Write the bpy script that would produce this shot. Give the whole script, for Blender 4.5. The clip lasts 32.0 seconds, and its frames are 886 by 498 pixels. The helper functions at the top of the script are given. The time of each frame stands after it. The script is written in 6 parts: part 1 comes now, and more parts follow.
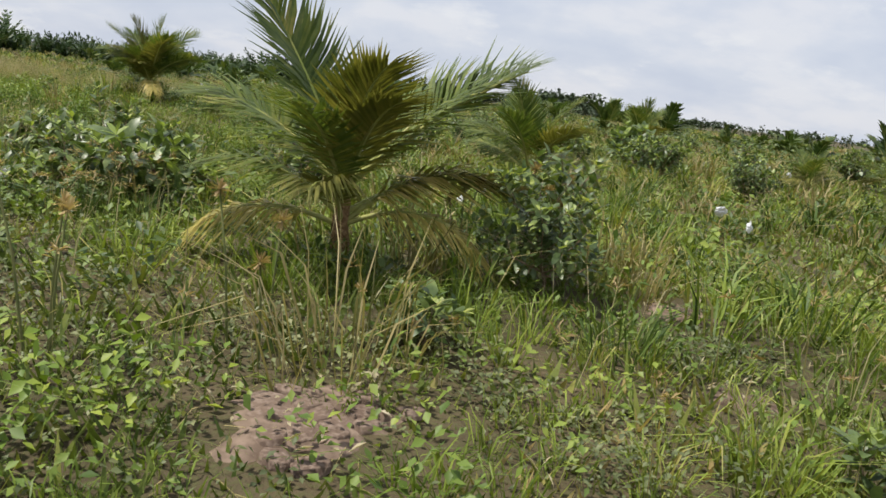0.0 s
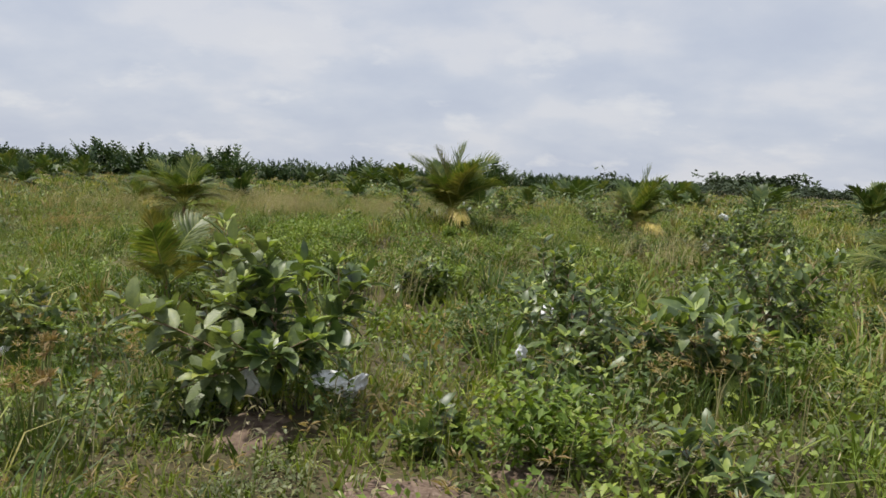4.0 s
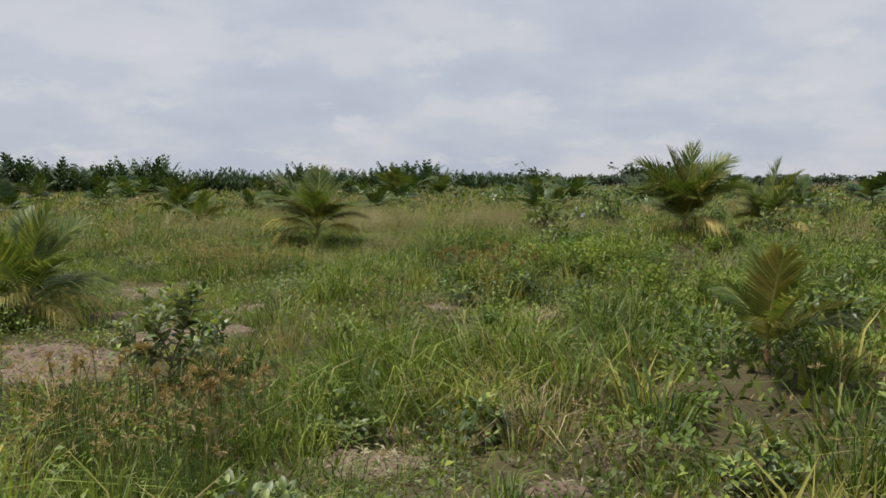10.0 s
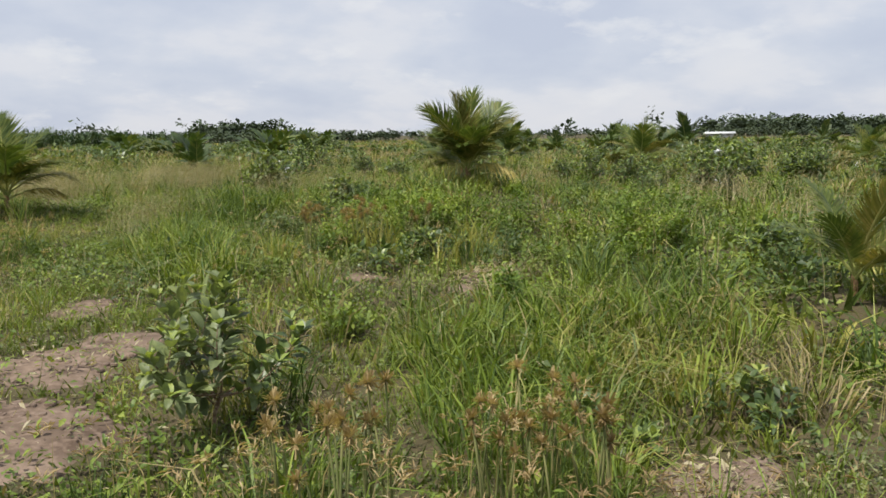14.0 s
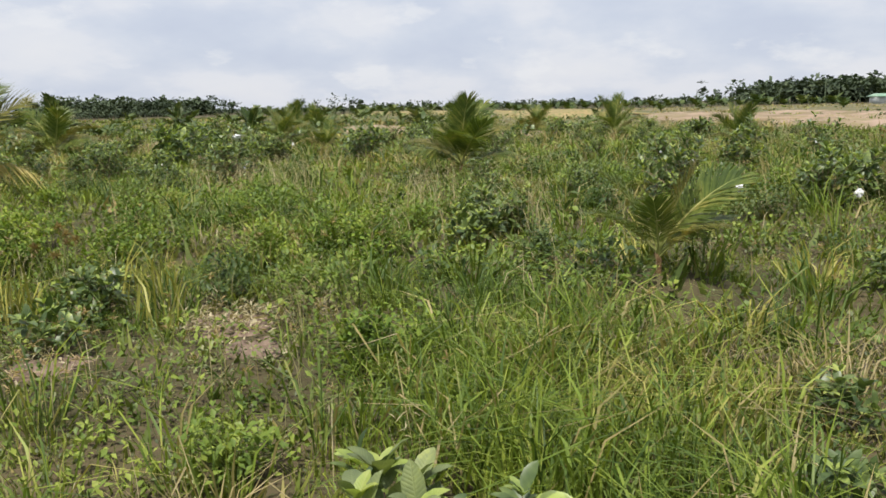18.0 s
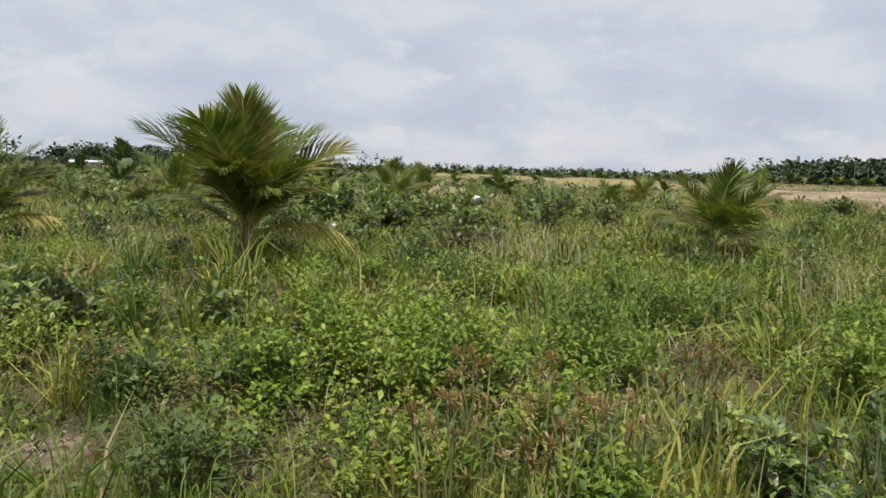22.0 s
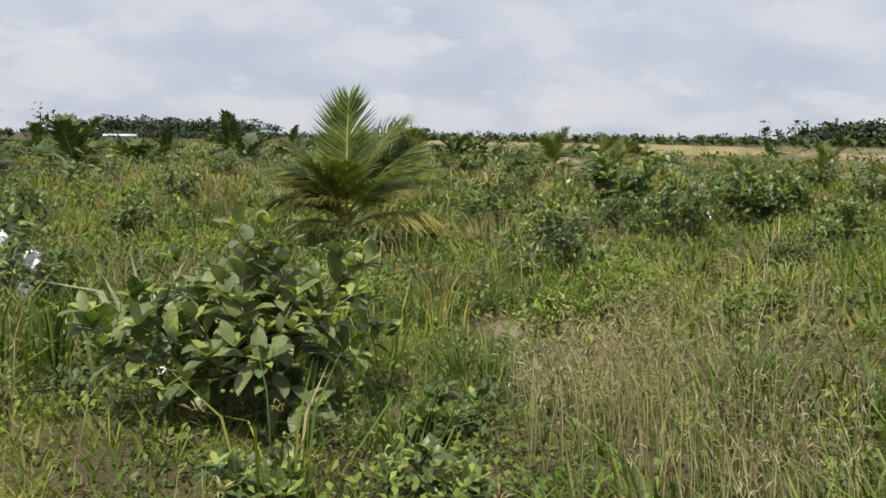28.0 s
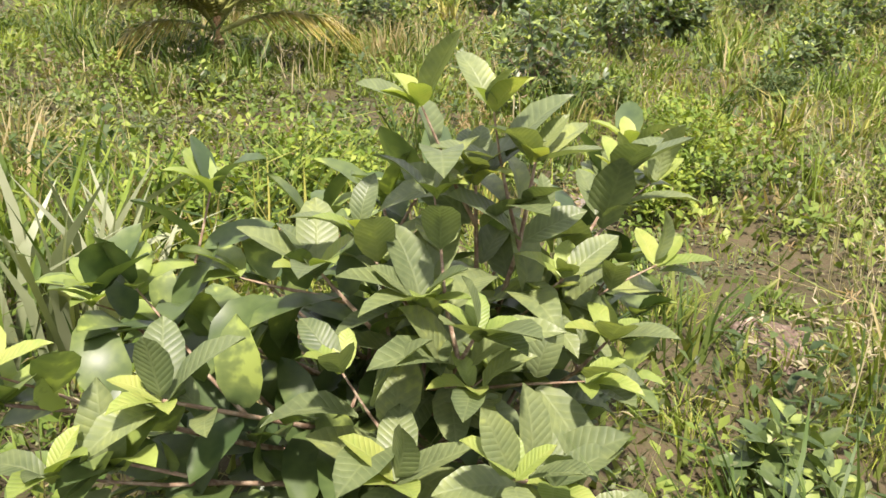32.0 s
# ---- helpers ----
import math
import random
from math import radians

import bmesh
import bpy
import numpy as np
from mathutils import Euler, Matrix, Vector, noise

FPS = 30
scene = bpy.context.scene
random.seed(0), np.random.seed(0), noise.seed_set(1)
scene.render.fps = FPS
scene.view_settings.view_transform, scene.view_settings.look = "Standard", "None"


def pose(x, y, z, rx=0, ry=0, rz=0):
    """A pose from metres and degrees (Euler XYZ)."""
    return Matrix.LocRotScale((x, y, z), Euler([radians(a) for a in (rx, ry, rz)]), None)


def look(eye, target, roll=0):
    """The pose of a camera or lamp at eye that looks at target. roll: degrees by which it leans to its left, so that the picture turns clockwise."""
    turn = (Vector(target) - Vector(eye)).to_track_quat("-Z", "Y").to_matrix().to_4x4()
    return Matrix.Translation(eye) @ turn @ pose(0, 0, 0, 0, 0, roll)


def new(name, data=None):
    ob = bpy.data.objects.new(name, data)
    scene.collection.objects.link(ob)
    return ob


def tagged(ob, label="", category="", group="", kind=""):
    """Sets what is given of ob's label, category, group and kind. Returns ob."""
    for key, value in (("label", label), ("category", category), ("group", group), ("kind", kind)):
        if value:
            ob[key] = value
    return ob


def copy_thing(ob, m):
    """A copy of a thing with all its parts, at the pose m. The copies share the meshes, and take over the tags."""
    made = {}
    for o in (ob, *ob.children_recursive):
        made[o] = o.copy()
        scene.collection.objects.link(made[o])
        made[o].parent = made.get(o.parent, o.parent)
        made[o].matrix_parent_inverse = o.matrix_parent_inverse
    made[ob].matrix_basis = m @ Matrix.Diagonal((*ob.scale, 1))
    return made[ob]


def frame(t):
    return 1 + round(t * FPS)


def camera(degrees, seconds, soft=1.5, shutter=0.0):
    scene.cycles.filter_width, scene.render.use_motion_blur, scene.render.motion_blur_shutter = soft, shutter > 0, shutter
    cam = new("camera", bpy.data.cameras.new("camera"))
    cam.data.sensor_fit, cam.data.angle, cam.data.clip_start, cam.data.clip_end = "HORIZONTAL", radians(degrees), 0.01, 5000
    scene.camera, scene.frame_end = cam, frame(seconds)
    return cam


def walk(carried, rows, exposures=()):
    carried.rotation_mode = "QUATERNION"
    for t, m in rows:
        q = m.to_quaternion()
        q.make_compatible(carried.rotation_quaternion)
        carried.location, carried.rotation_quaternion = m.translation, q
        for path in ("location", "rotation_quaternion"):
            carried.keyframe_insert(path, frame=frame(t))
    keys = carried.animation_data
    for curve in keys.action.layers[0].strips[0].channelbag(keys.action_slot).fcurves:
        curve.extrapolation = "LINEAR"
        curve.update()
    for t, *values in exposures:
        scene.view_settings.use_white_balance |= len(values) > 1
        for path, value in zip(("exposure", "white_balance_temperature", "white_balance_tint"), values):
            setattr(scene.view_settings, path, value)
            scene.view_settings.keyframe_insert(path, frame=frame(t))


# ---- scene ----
# ---- camera ----
cam = camera(58.3, 32.0, soft=1.6)
PATH = [
    (0, (2.551, 5.699, 1.373), (2.648, 7.659, 0.989), 7.1),
    (0.5, (2.315, 5.945, 1.358), (2.050, 7.907, 1.074), 7.7),
    (1, (2.025, 6.110, 1.323), (1.631, 8.059, 1.102), 9.4),
    (1.5, (1.553, 6.314, 1.388), (1.049, 8.240, 1.193), 7.4),
    (2, (1.153, 6.489, 1.365), (0.516, 8.381, 1.244), 4.9),
    (2.5, (0.710, 6.692, 1.396), (0.012, 8.563, 1.292), 4.3),
    (4.5, (-0.615, 6.605, 1.537), (-0.885, 8.572, 1.294), 1.8),
    (5, (-1.140, 6.744, 1.512), (-1.377, 8.705, 1.204), 1.5),
    (5.5, (-1.752, 6.989, 1.526), (-2.006, 8.942, 1.177), 2.0),
    (6, (-2.377, 7.074, 1.596), (-2.603, 9.024, 1.211), 3.1),
    (6.5, (-2.833, 7.310, 1.559), (-2.973, 9.278, 1.234), 2.8),
    (7, (-3.477, 7.406, 1.541), (-3.614, 9.380, 1.248), 1.9),
    (7.5, (-4.150, 7.563, 1.616), (-4.456, 9.523, 1.357), 0.7),
    (8, (-4.850, 7.804, 1.582), (-5.394, 9.718, 1.380), -0.4),
    (8.5, (-5.366, 7.807, 1.609), (-5.903, 9.727, 1.442), 0.7),
    (9, (-5.882, 7.736, 1.603), (-6.218, 9.699, 1.415), 1.0),
    (9.5, (-6.470, 7.802, 1.516), (-6.734, 9.775, 1.322), 0.1),
    (10, (-7.010, 7.959, 1.563), (-7.130, 9.948, 1.388), -0.0),
    (10.5, (-7.561, 8.100, 1.521), (-7.549, 10.094, 1.364), 0.4),
    (11, (-8.182, 8.464, 1.470), (-8.152, 10.458, 1.314), -0.5),
    (11.5, (-8.698, 8.695, 1.451), (-8.575, 10.676, 1.207), 2.6),
    (12, (-9.147, 8.997, 1.480), (-8.934, 10.961, 1.172), 3.6),
    (12.5, (-9.578, 9.487, 1.404), (-9.334, 11.442, 1.057), 2.3),
    (13, (-9.939, 9.801, 1.393), (-9.437, 11.714, 1.096), 1.6),
    (13.5, (-10.386, 10.025, 1.469), (-9.641, 11.858, 1.179), -0.6),
    (14, (-10.712, 10.340, 1.406), (-9.791, 12.092, 1.121), -0.6),
    (14.5, (-10.936, 10.723, 1.402), (-9.826, 12.360, 1.105), 0.9),
    (16.5, (-11.462, 12.552, 1.486), (-9.869, 13.697, 1.098), 0.9),
    (17, (-11.429, 13.078, 1.454), (-9.735, 14.058, 1.043), -1.9),
    (17.5, (-11.510, 13.727, 1.457), (-9.724, 14.537, 1.065), -2.4),
    (18, (-11.540, 14.312, 1.488), (-9.651, 14.866, 1.134), -1.3),
    (18.5, (-11.458, 14.909, 1.526), (-9.540, 15.376, 1.202), -0.5),
    (19, (-11.404, 15.554, 1.542), (-9.473, 15.985, 1.253), 0.2),
    (19.5, (-11.267, 16.071, 1.532), (-9.296, 16.240, 1.239), 0.8),
    (20, (-11.044, 16.534, 1.544), (-9.068, 16.575, 1.244), 1.7),
    (20.5, (-10.994, 17.110, 1.531), (-9.012, 17.105, 1.259), 2.9),
    (21, (-10.878, 17.687, 1.508), (-8.917, 18.002, 1.277), 2.4),
    (21.5, (-10.694, 18.490, 1.476), (-8.818, 19.149, 1.260), 1.8),
    (22, (-10.538, 19.092, 1.464), (-8.633, 19.668, 1.264), 1.5),
    (22.5, (-10.349, 19.720, 1.507), (-8.472, 20.392, 1.352), -0.1),
    (23, (-10.262, 20.329, 1.573), (-8.387, 21.009, 1.419), 0.1),
    (23.5, (-9.993, 20.796, 1.466), (-8.104, 21.423, 1.271), 1.9),
    (24, (-9.826, 21.508, 1.498), (-8.013, 22.327, 1.295), 2.3),
    (24.5, (-9.839, 22.099, 1.502), (-8.078, 23.015, 1.254), 2.0),
    (25, (-9.921, 22.872, 1.533), (-8.295, 24.010, 1.286), 0.2),
    (25.5, (-9.997, 23.636, 1.555), (-8.355, 24.743, 1.274), 2.5),
    (27.5, (-9.487, 26.088, 1.476), (-7.640, 26.799, 1.193), -0.4),
    (28, (-9.363, 26.644, 1.522), (-7.472, 27.233, 1.242), 0.6),
    (28.5, (-9.155, 26.991, 1.517), (-7.235, 27.467, 1.221), 1.5),
    (29, (-8.792, 27.396, 1.490), (-6.876, 27.879, 1.184), 2.9),
    (29.5, (-8.543, 27.794, 1.497), (-6.629, 28.278, 1.176), 4.1),
    (30, (-8.260, 28.124, 1.496), (-6.373, 28.668, 1.119), 6.0),
    (30.5, (-7.859, 28.423, 1.429), (-6.034, 29.107, 0.978), 6.0),
    (31, (-7.613, 28.617, 1.361), (-5.737, 28.931, 0.742), 5.5),
    (31.5, (-7.429, 28.787, 1.395), (-5.545, 28.921, 0.738), 4.2),
    (32, (-7.205, 28.851, 1.343), (-5.347, 28.850, 0.603), 4.7),
]
EXPOSURES = [(0, 0.15, 6500, 10), (1, 0.05, 6500, 10), (2, -0.05, 6500, 10), (5, 0.05, 6500, 10), (6, 0.12, 6500, 10), (8, -0.16, 6500, 10), (10, -0.18, 6500, 10), (11, -0.30, 6500, 10), (12, 0.0, 6500, 10), (13, 0.15, 6500, 10), (14, 0.1, 6500, 10), (17, 0.27, 6500, 10), (19, 0.05, 6500, 10), (22, 0, 6500, 10), (23, -0.22, 6500, 10), (25, 0, 6500, 10), (29, 0, 6500, 10), (30, 0.08, 6500, 10), (31, 0.50, 6550, 12), (32, 0.95, 6750, 18)]
walk(cam, [(t, look(eye, target, roll)) for t, eye, target, roll in PATH], EXPOSURES)

# ---- world and light ----
world = bpy.data.worlds.new("overcast_sky")
scene.world = world
world.use_nodes = True
wn, wl = world.node_tree.nodes, world.node_tree.links
wn.clear()
sky = wn.new("ShaderNodeTexSky")
sky.sky_type = "NISHITA"
sky.sun_disc = False
SUN_EL, SUN_ROT = 66.0, 268.0
sky.sun_elevation, sky.sun_rotation = radians(SUN_EL), radians(SUN_ROT)
sky.air_density, sky.dust_density, sky.ozone_density = 1.0, 2.0, 1.0
coord = wn.new("ShaderNodeTexCoord")
# cloud layer: view direction projected on a flat cloud deck
sep = wn.new("ShaderNodeSeparateXYZ")
wl.new(coord.outputs["Generated"], sep.inputs[0])
up = wn.new("ShaderNodeMath"); up.operation = "ADD"; up.inputs[1].default_value = 0.34
mx = wn.new("ShaderNodeMath"); mx.operation = "MAXIMUM"; mx.inputs[1].default_value = 0.0
wl.new(sep.outputs[2], mx.inputs[0]); wl.new(mx.outputs[0], up.inputs[0])
dx = wn.new("ShaderNodeMath"); dx.operation = "DIVIDE"
dy = wn.new("ShaderNodeMath"); dy.operation = "DIVIDE"
wl.new(sep.outputs[0], dx.inputs[0]); wl.new(up.outputs[0], dx.inputs[1])
wl.new(sep.outputs[1], dy.inputs[0]); wl.new(up.outputs[0], dy.inputs[1])
deck = wn.new("ShaderNodeCombineXYZ")
wl.new(dx.outputs[0], deck.inputs[0]); wl.new(dy.outputs[0], deck.inputs[1])
puff = wn.new("ShaderNodeTexNoise")
puff.inputs["Scale"].default_value, puff.inputs["Detail"].default_value, puff.inputs["Roughness"].default_value = 2.0, 8.0, 0.52
wl.new(deck.outputs[0], puff.inputs["Vector"])
ramp = wn.new("ShaderNodeValToRGB")
ramp.color_ramp.elements[0].position, ramp.color_ramp.elements[0].color = 0.33, (5.6, 6.1, 7.3, 1)
ramp.color_ramp.elements[1].position, ramp.color_ramp.elements[1].color = 0.70, (7.7, 7.8, 8.2, 1)
for place, tone in ((0.41, (5.9, 6.4, 7.5)), (0.50, (6.5, 6.9, 7.8)), (0.57, (7.3, 7.5, 8.1))):
    step = ramp.color_ramp.elements.new(place); step.color = (*tone, 1)
wl.new(puff.outputs["Fac"], ramp.inputs[0])
heap = wn.new("ShaderNodeTexNoise")
heap.inputs["Scale"].default_value, heap.inputs["Detail"].default_value, heap.inputs["Roughness"].default_value = 3.4, 10.0, 0.58
wl.new(deck.outputs[0], heap.inputs["Vector"])
edge = wn.new("ShaderNodeValToRGB")
edge.color_ramp.elements[0].position, edge.color_ramp.elements[0].color = 0.57, (0, 0, 0, 1)
edge.color_ramp.elements[1].position, edge.color_ramp.elements[1].color = 0.66, (0.62, 0.62, 0.62, 1)
wl.new(heap.outputs["Fac"], edge.inputs[0])
clouds = wn.new("ShaderNodeMixRGB")
clouds.inputs[2].default_value = (8.1, 8.2, 8.5, 1)
wl.new(edge.outputs[0], clouds.inputs[0]); wl.new(ramp.outputs[0], clouds.inputs[1])
cover = wn.new("ShaderNodeMixRGB")
cover.inputs[0].default_value = 0.90
wl.new(sky.outputs[0], cover.inputs[1]); wl.new(clouds.outputs[0], cover.inputs[2])
back = wn.new("ShaderNodeBackground")
back.inputs["Strength"].default_value = 0.096
wl.new(cover.outputs[0], back.inputs["Color"])
wout = wn.new("ShaderNodeOutputWorld")
wl.new(back.outputs[0], wout.inputs["Surface"])

sun_data = bpy.data.lights.new("sun", "SUN")
sun_data.energy, sun_data.angle, sun_data.color = 5.0, radians(3), (1.0, 0.95, 0.86)
sun = new("sun", sun_data)
az = radians(SUN_ROT)
sun_from = Vector((math.sin(az) * math.cos(radians(SUN_EL)), math.cos(az) * math.cos(radians(SUN_EL)), math.sin(radians(SUN_EL))))
sun.rotation_euler = sun_from.to_track_quat("Z", "Y").to_euler()


# ---- materials ----
def leafy(name, stops, rough=0.5, through_light=0.24, scale=6.0, spec=0.3, per="island", patch=1.9):
    """Leaf material: colours spread over the pieces, with blotches, and light that shines through."""
    m = bpy.data.materials.new(name)
    m.use_nodes = True
    n, l = m.node_tree.nodes, m.node_tree.links
    n.clear()
    out = n.new("ShaderNodeOutputMaterial")
    ramp = n.new("ShaderNodeValToRGB")
    els = ramp.color_ramp.elements
    while len(els) < len(stops):
        els.new(0.5)
    for e, (p, c) in zip(els, stops):
        e.position, e.color = p, (*c, 1)
    if per == "island":
        g = n.new("ShaderNodeNewGeometry"); rnd = g.outputs["Random Per Island"]
    else:
        g = n.new("ShaderNodeObjectInfo"); rnd = g.outputs["Random"]
    geo = n.new("ShaderNodeNewGeometry")
    total = None
    for size, detail, gain in ((scale, 3, patch), (scale * 5.3, 2, 0.8)):
        tex = n.new("ShaderNodeTexNoise")
        tex.inputs["Scale"].default_value, tex.inputs["Detail"].default_value = size, detail
        l.new(geo.outputs["Position"], tex.inputs["Vector"])
        add = n.new("ShaderNodeMath"); add.operation = "MULTIPLY_ADD"
        add.inputs[1].default_value, add.inputs[2].default_value = gain, -0.5 * gain
        l.new(tex.outputs["Fac"], add.inputs[0])
        if total is not None:
            both = n.new("ShaderNodeMath"); both.operation = "ADD"
            l.new(add.outputs[0], both.inputs[0]); l.new(total, both.inputs[1])
            total = both.outputs[0]
        else:
            total = add.outputs[0]
    own = n.new("ShaderNodeMath"); own.operation = "MULTIPLY_ADD"
    own.inputs[1].default_value, own.inputs[2].default_value = 0.62, 0.19
    l.new(rnd, own.inputs[0])
    tot = n.new("ShaderNodeMath"); tot.operation = "ADD"; tot.use_clamp = True
    l.new(own.outputs[0], tot.inputs[0]); l.new(total, tot.inputs[1])
    l.new(tot.outputs[0], ramp.inputs[0])
    bs = n.new("ShaderNodeBsdfPrincipled")
    bs.inputs["Roughness"].default_value = rough
    bs.inputs["Specular IOR Level"].default_value = spec
    l.new(ramp.outputs[0], bs.inputs["Base Color"])
    tr = n.new("ShaderNodeBsdfTranslucent")
    warm = n.new("ShaderNodeMixRGB"); warm.blend_type = "MULTIPLY"; warm.inputs[0].default_value = 1.0
    warm.inputs[2].default_value = (1.25, 1.3, 0.55, 1)
    l.new(ramp.outputs[0], warm.inputs[1]); l.new(warm.outputs[0], tr.inputs["Color"])
    mix = n.new("ShaderNodeMixShader"); mix.inputs[0].default_value = through_light
    l.new(bs.outputs[0], mix.inputs[1]); l.new(tr.outputs[0], mix.inputs[2])
    l.new(mix.outputs[0], out.inputs["Surface"])
    return m


def rough_mat(name, c1, c2, c3=None, scale=4.0, fine=60.0, rough=0.9, bump=0.3, spec=0.2):
    """Earth, bark, bag or wall: two scales of noise and a bump."""
    m = bpy.data.materials.new(name)
    m.use_nodes = True
    n, l = m.node_tree.nodes, m.node_tree.links
    bs = n["Principled BSDF"]
    geo = n.new("ShaderNodeNewGeometry")
    a, b = n.new("ShaderNodeTexNoise"), n.new("ShaderNodeTexNoise")
    a.inputs["Scale"].default_value, a.inputs["Detail"].default_value = scale, 6
    b.inputs["Scale"].default_value, b.inputs["Detail"].default_value = fine, 4
    for t in (a, b):
        l.new(geo.outputs["Position"], t.inputs["Vector"])
    r = n.new("ShaderNodeValToRGB")
    r.color_ramp.elements[0].position, r.color_ramp.elements[0].color = 0.35, (*c1, 1)
    r.color_ramp.elements[1].position, r.color_ramp.elements[1].color = 0.65, (*c2, 1)
    l.new(a.outputs["Fac"], r.inputs[0])
    col = r.outputs[0]
    if c3:
        mx2 = n.new("ShaderNodeMixRGB")
        r2 = n.new("ShaderNodeValToRGB")
        r2.color_ramp.elements[0].position, r2.color_ramp.elements[1].position = 0.45, 0.68
        l.new(b.outputs["Fac"], r2.inputs[0]); l.new(r2.outputs[0], mx2.inputs[0])
        l.new(col, mx2.inputs[1]); mx2.inputs[2].default_value = (*c3, 1)
        col = mx2.outputs[0]
    l.new(col, bs.inputs["Base Color"])
    bs.inputs["Roughness"].default_value = rough
    bs.inputs["Specular IOR Level"].default_value = spec
    bp = n.new("ShaderNodeBump"); bp.inputs["Strength"].default_value = bump; bp.inputs["Distance"].default_value = 0.02
    l.new(b.outputs["Fac"], bp.inputs["Height"]); l.new(bp.outputs[0], bs.inputs["Normal"])
    return m


M_GRASS = leafy("green_grass", [(0.0, (0.058, 0.098, 0.0135)), (0.45, (0.152, 0.218, 0.0300)), (0.8, (0.250, 0.300, 0.0480)), (1.0, (0.345, 0.31, 0.100))], scale=0.6)
M_GRASS_FAR = leafy("field_grass", [(0.0, (0.101, 0.137, 0.029)), (0.5, (0.18, 0.215, 0.0475)), (0.85, (0.317, 0.273, 0.0924)), (1.0, (0.49, 0.337, 0.158))], scale=0.12)
M_TURF = leafy("short_turf_grass", [(0.0, (0.0616, 0.095, 0.018)), (0.5, (0.134, 0.175, 0.034)), (0.85, (0.224, 0.24, 0.055)), (1.0, (0.403, 0.3, 0.14))], scale=0.9)
M_GRASS_DARK = leafy("dark_green_grass", [(0.0, (0.030, 0.058, 0.012)), (0.5, (0.068, 0.115, 0.022)), (0.85, (0.13, 0.18, 0.036)), (1.0, (0.22, 0.23, 0.07))], scale=0.9)
M_FRESH = leafy("fresh_fine_grass", [(0.0, (0.120, 0.175, 0.020)), (0.5, (0.210, 0.275, 0.034)), (1.0, (0.33, 0.36, 0.058))], scale=0.8)
M_SILVER = leafy("silvery_blades", [(0.0, (0.17, 0.20, 0.10)), (0.5, (0.30, 0.33, 0.19)), (1.0, (0.46, 0.48, 0.33))], rough=0.35, scale=1.2)
M_YELLOW = leafy("yellowing_stalks", [(0.0, (0.16, 0.17, 0.035)), (0.5, (0.31, 0.30, 0.065)), (1.0, (0.47, 0.42, 0.13))], scale=1.5)
M_DEAD = leafy("dead_brush", [(0.0, (0.045, 0.038, 0.026)), (0.5, (0.13, 0.105, 0.065)), (1.0, (0.30, 0.245, 0.16))], through_light=0.1, scale=2.5)
M_DRY = leafy("dry_grass", [(0.0, (0.15, 0.15, 0.045)), (0.5, (0.29, 0.24, 0.10)), (1.0, (0.44, 0.36, 0.20))], scale=0.8)
M_PALE = leafy("pale_seed_grass", [(0.0, (0.19, 0.17, 0.095)), (0.5, (0.36, 0.315, 0.195)), (1.0, (0.50, 0.43, 0.30))], scale=0.8)
M_PALE_STEM = leafy("pale_seed_stems", [(0.0, (0.19, 0.18, 0.075)), (0.5, (0.33, 0.29, 0.15)), (1.0, (0.48, 0.41, 0.26))], scale=0.8)
M_SEDGE = leafy("sedge_seed_heads", [(0.0, (0.19, 0.135, 0.060)), (0.5, (0.33, 0.24, 0.12)), (1.0, (0.48, 0.37, 0.20))], scale=1.0)
M_WEED = leafy("small_weed_leaves", [(0.0, (0.055, 0.098, 0.017)), (0.5, (0.128, 0.190, 0.031)), (1.0, (0.26, 0.31, 0.055))], scale=1.2)
M_DARKWEED = leafy("dark_weed_leaves", [(0.0, (0.030, 0.056, 0.018)), (0.5, (0.066, 0.105, 0.030)), (1.0, (0.125, 0.165, 0.050))], scale=1.0)
M_BROWNWEED = leafy("withered_weed_leaves", [(0.0, (0.070, 0.055, 0.024)), (0.5, (0.15, 0.118, 0.048)), (1.0, (0.26, 0.21, 0.09))], scale=1.0)
M_WEED_GREY = leafy("grey_green_creeper", [(0.0, (0.062, 0.080, 0.034)), (0.6, (0.145, 0.170, 0.072)), (1.0, (0.28, 0.28, 0.13))], scale=1.5)
M_LIME = leafy("lime_green_leaves", [(0.0, (0.055, 0.100, 0.014)), (0.5, (0.130, 0.200, 0.025)), (1.0, (0.27, 0.32, 0.046))], scale=1.5)
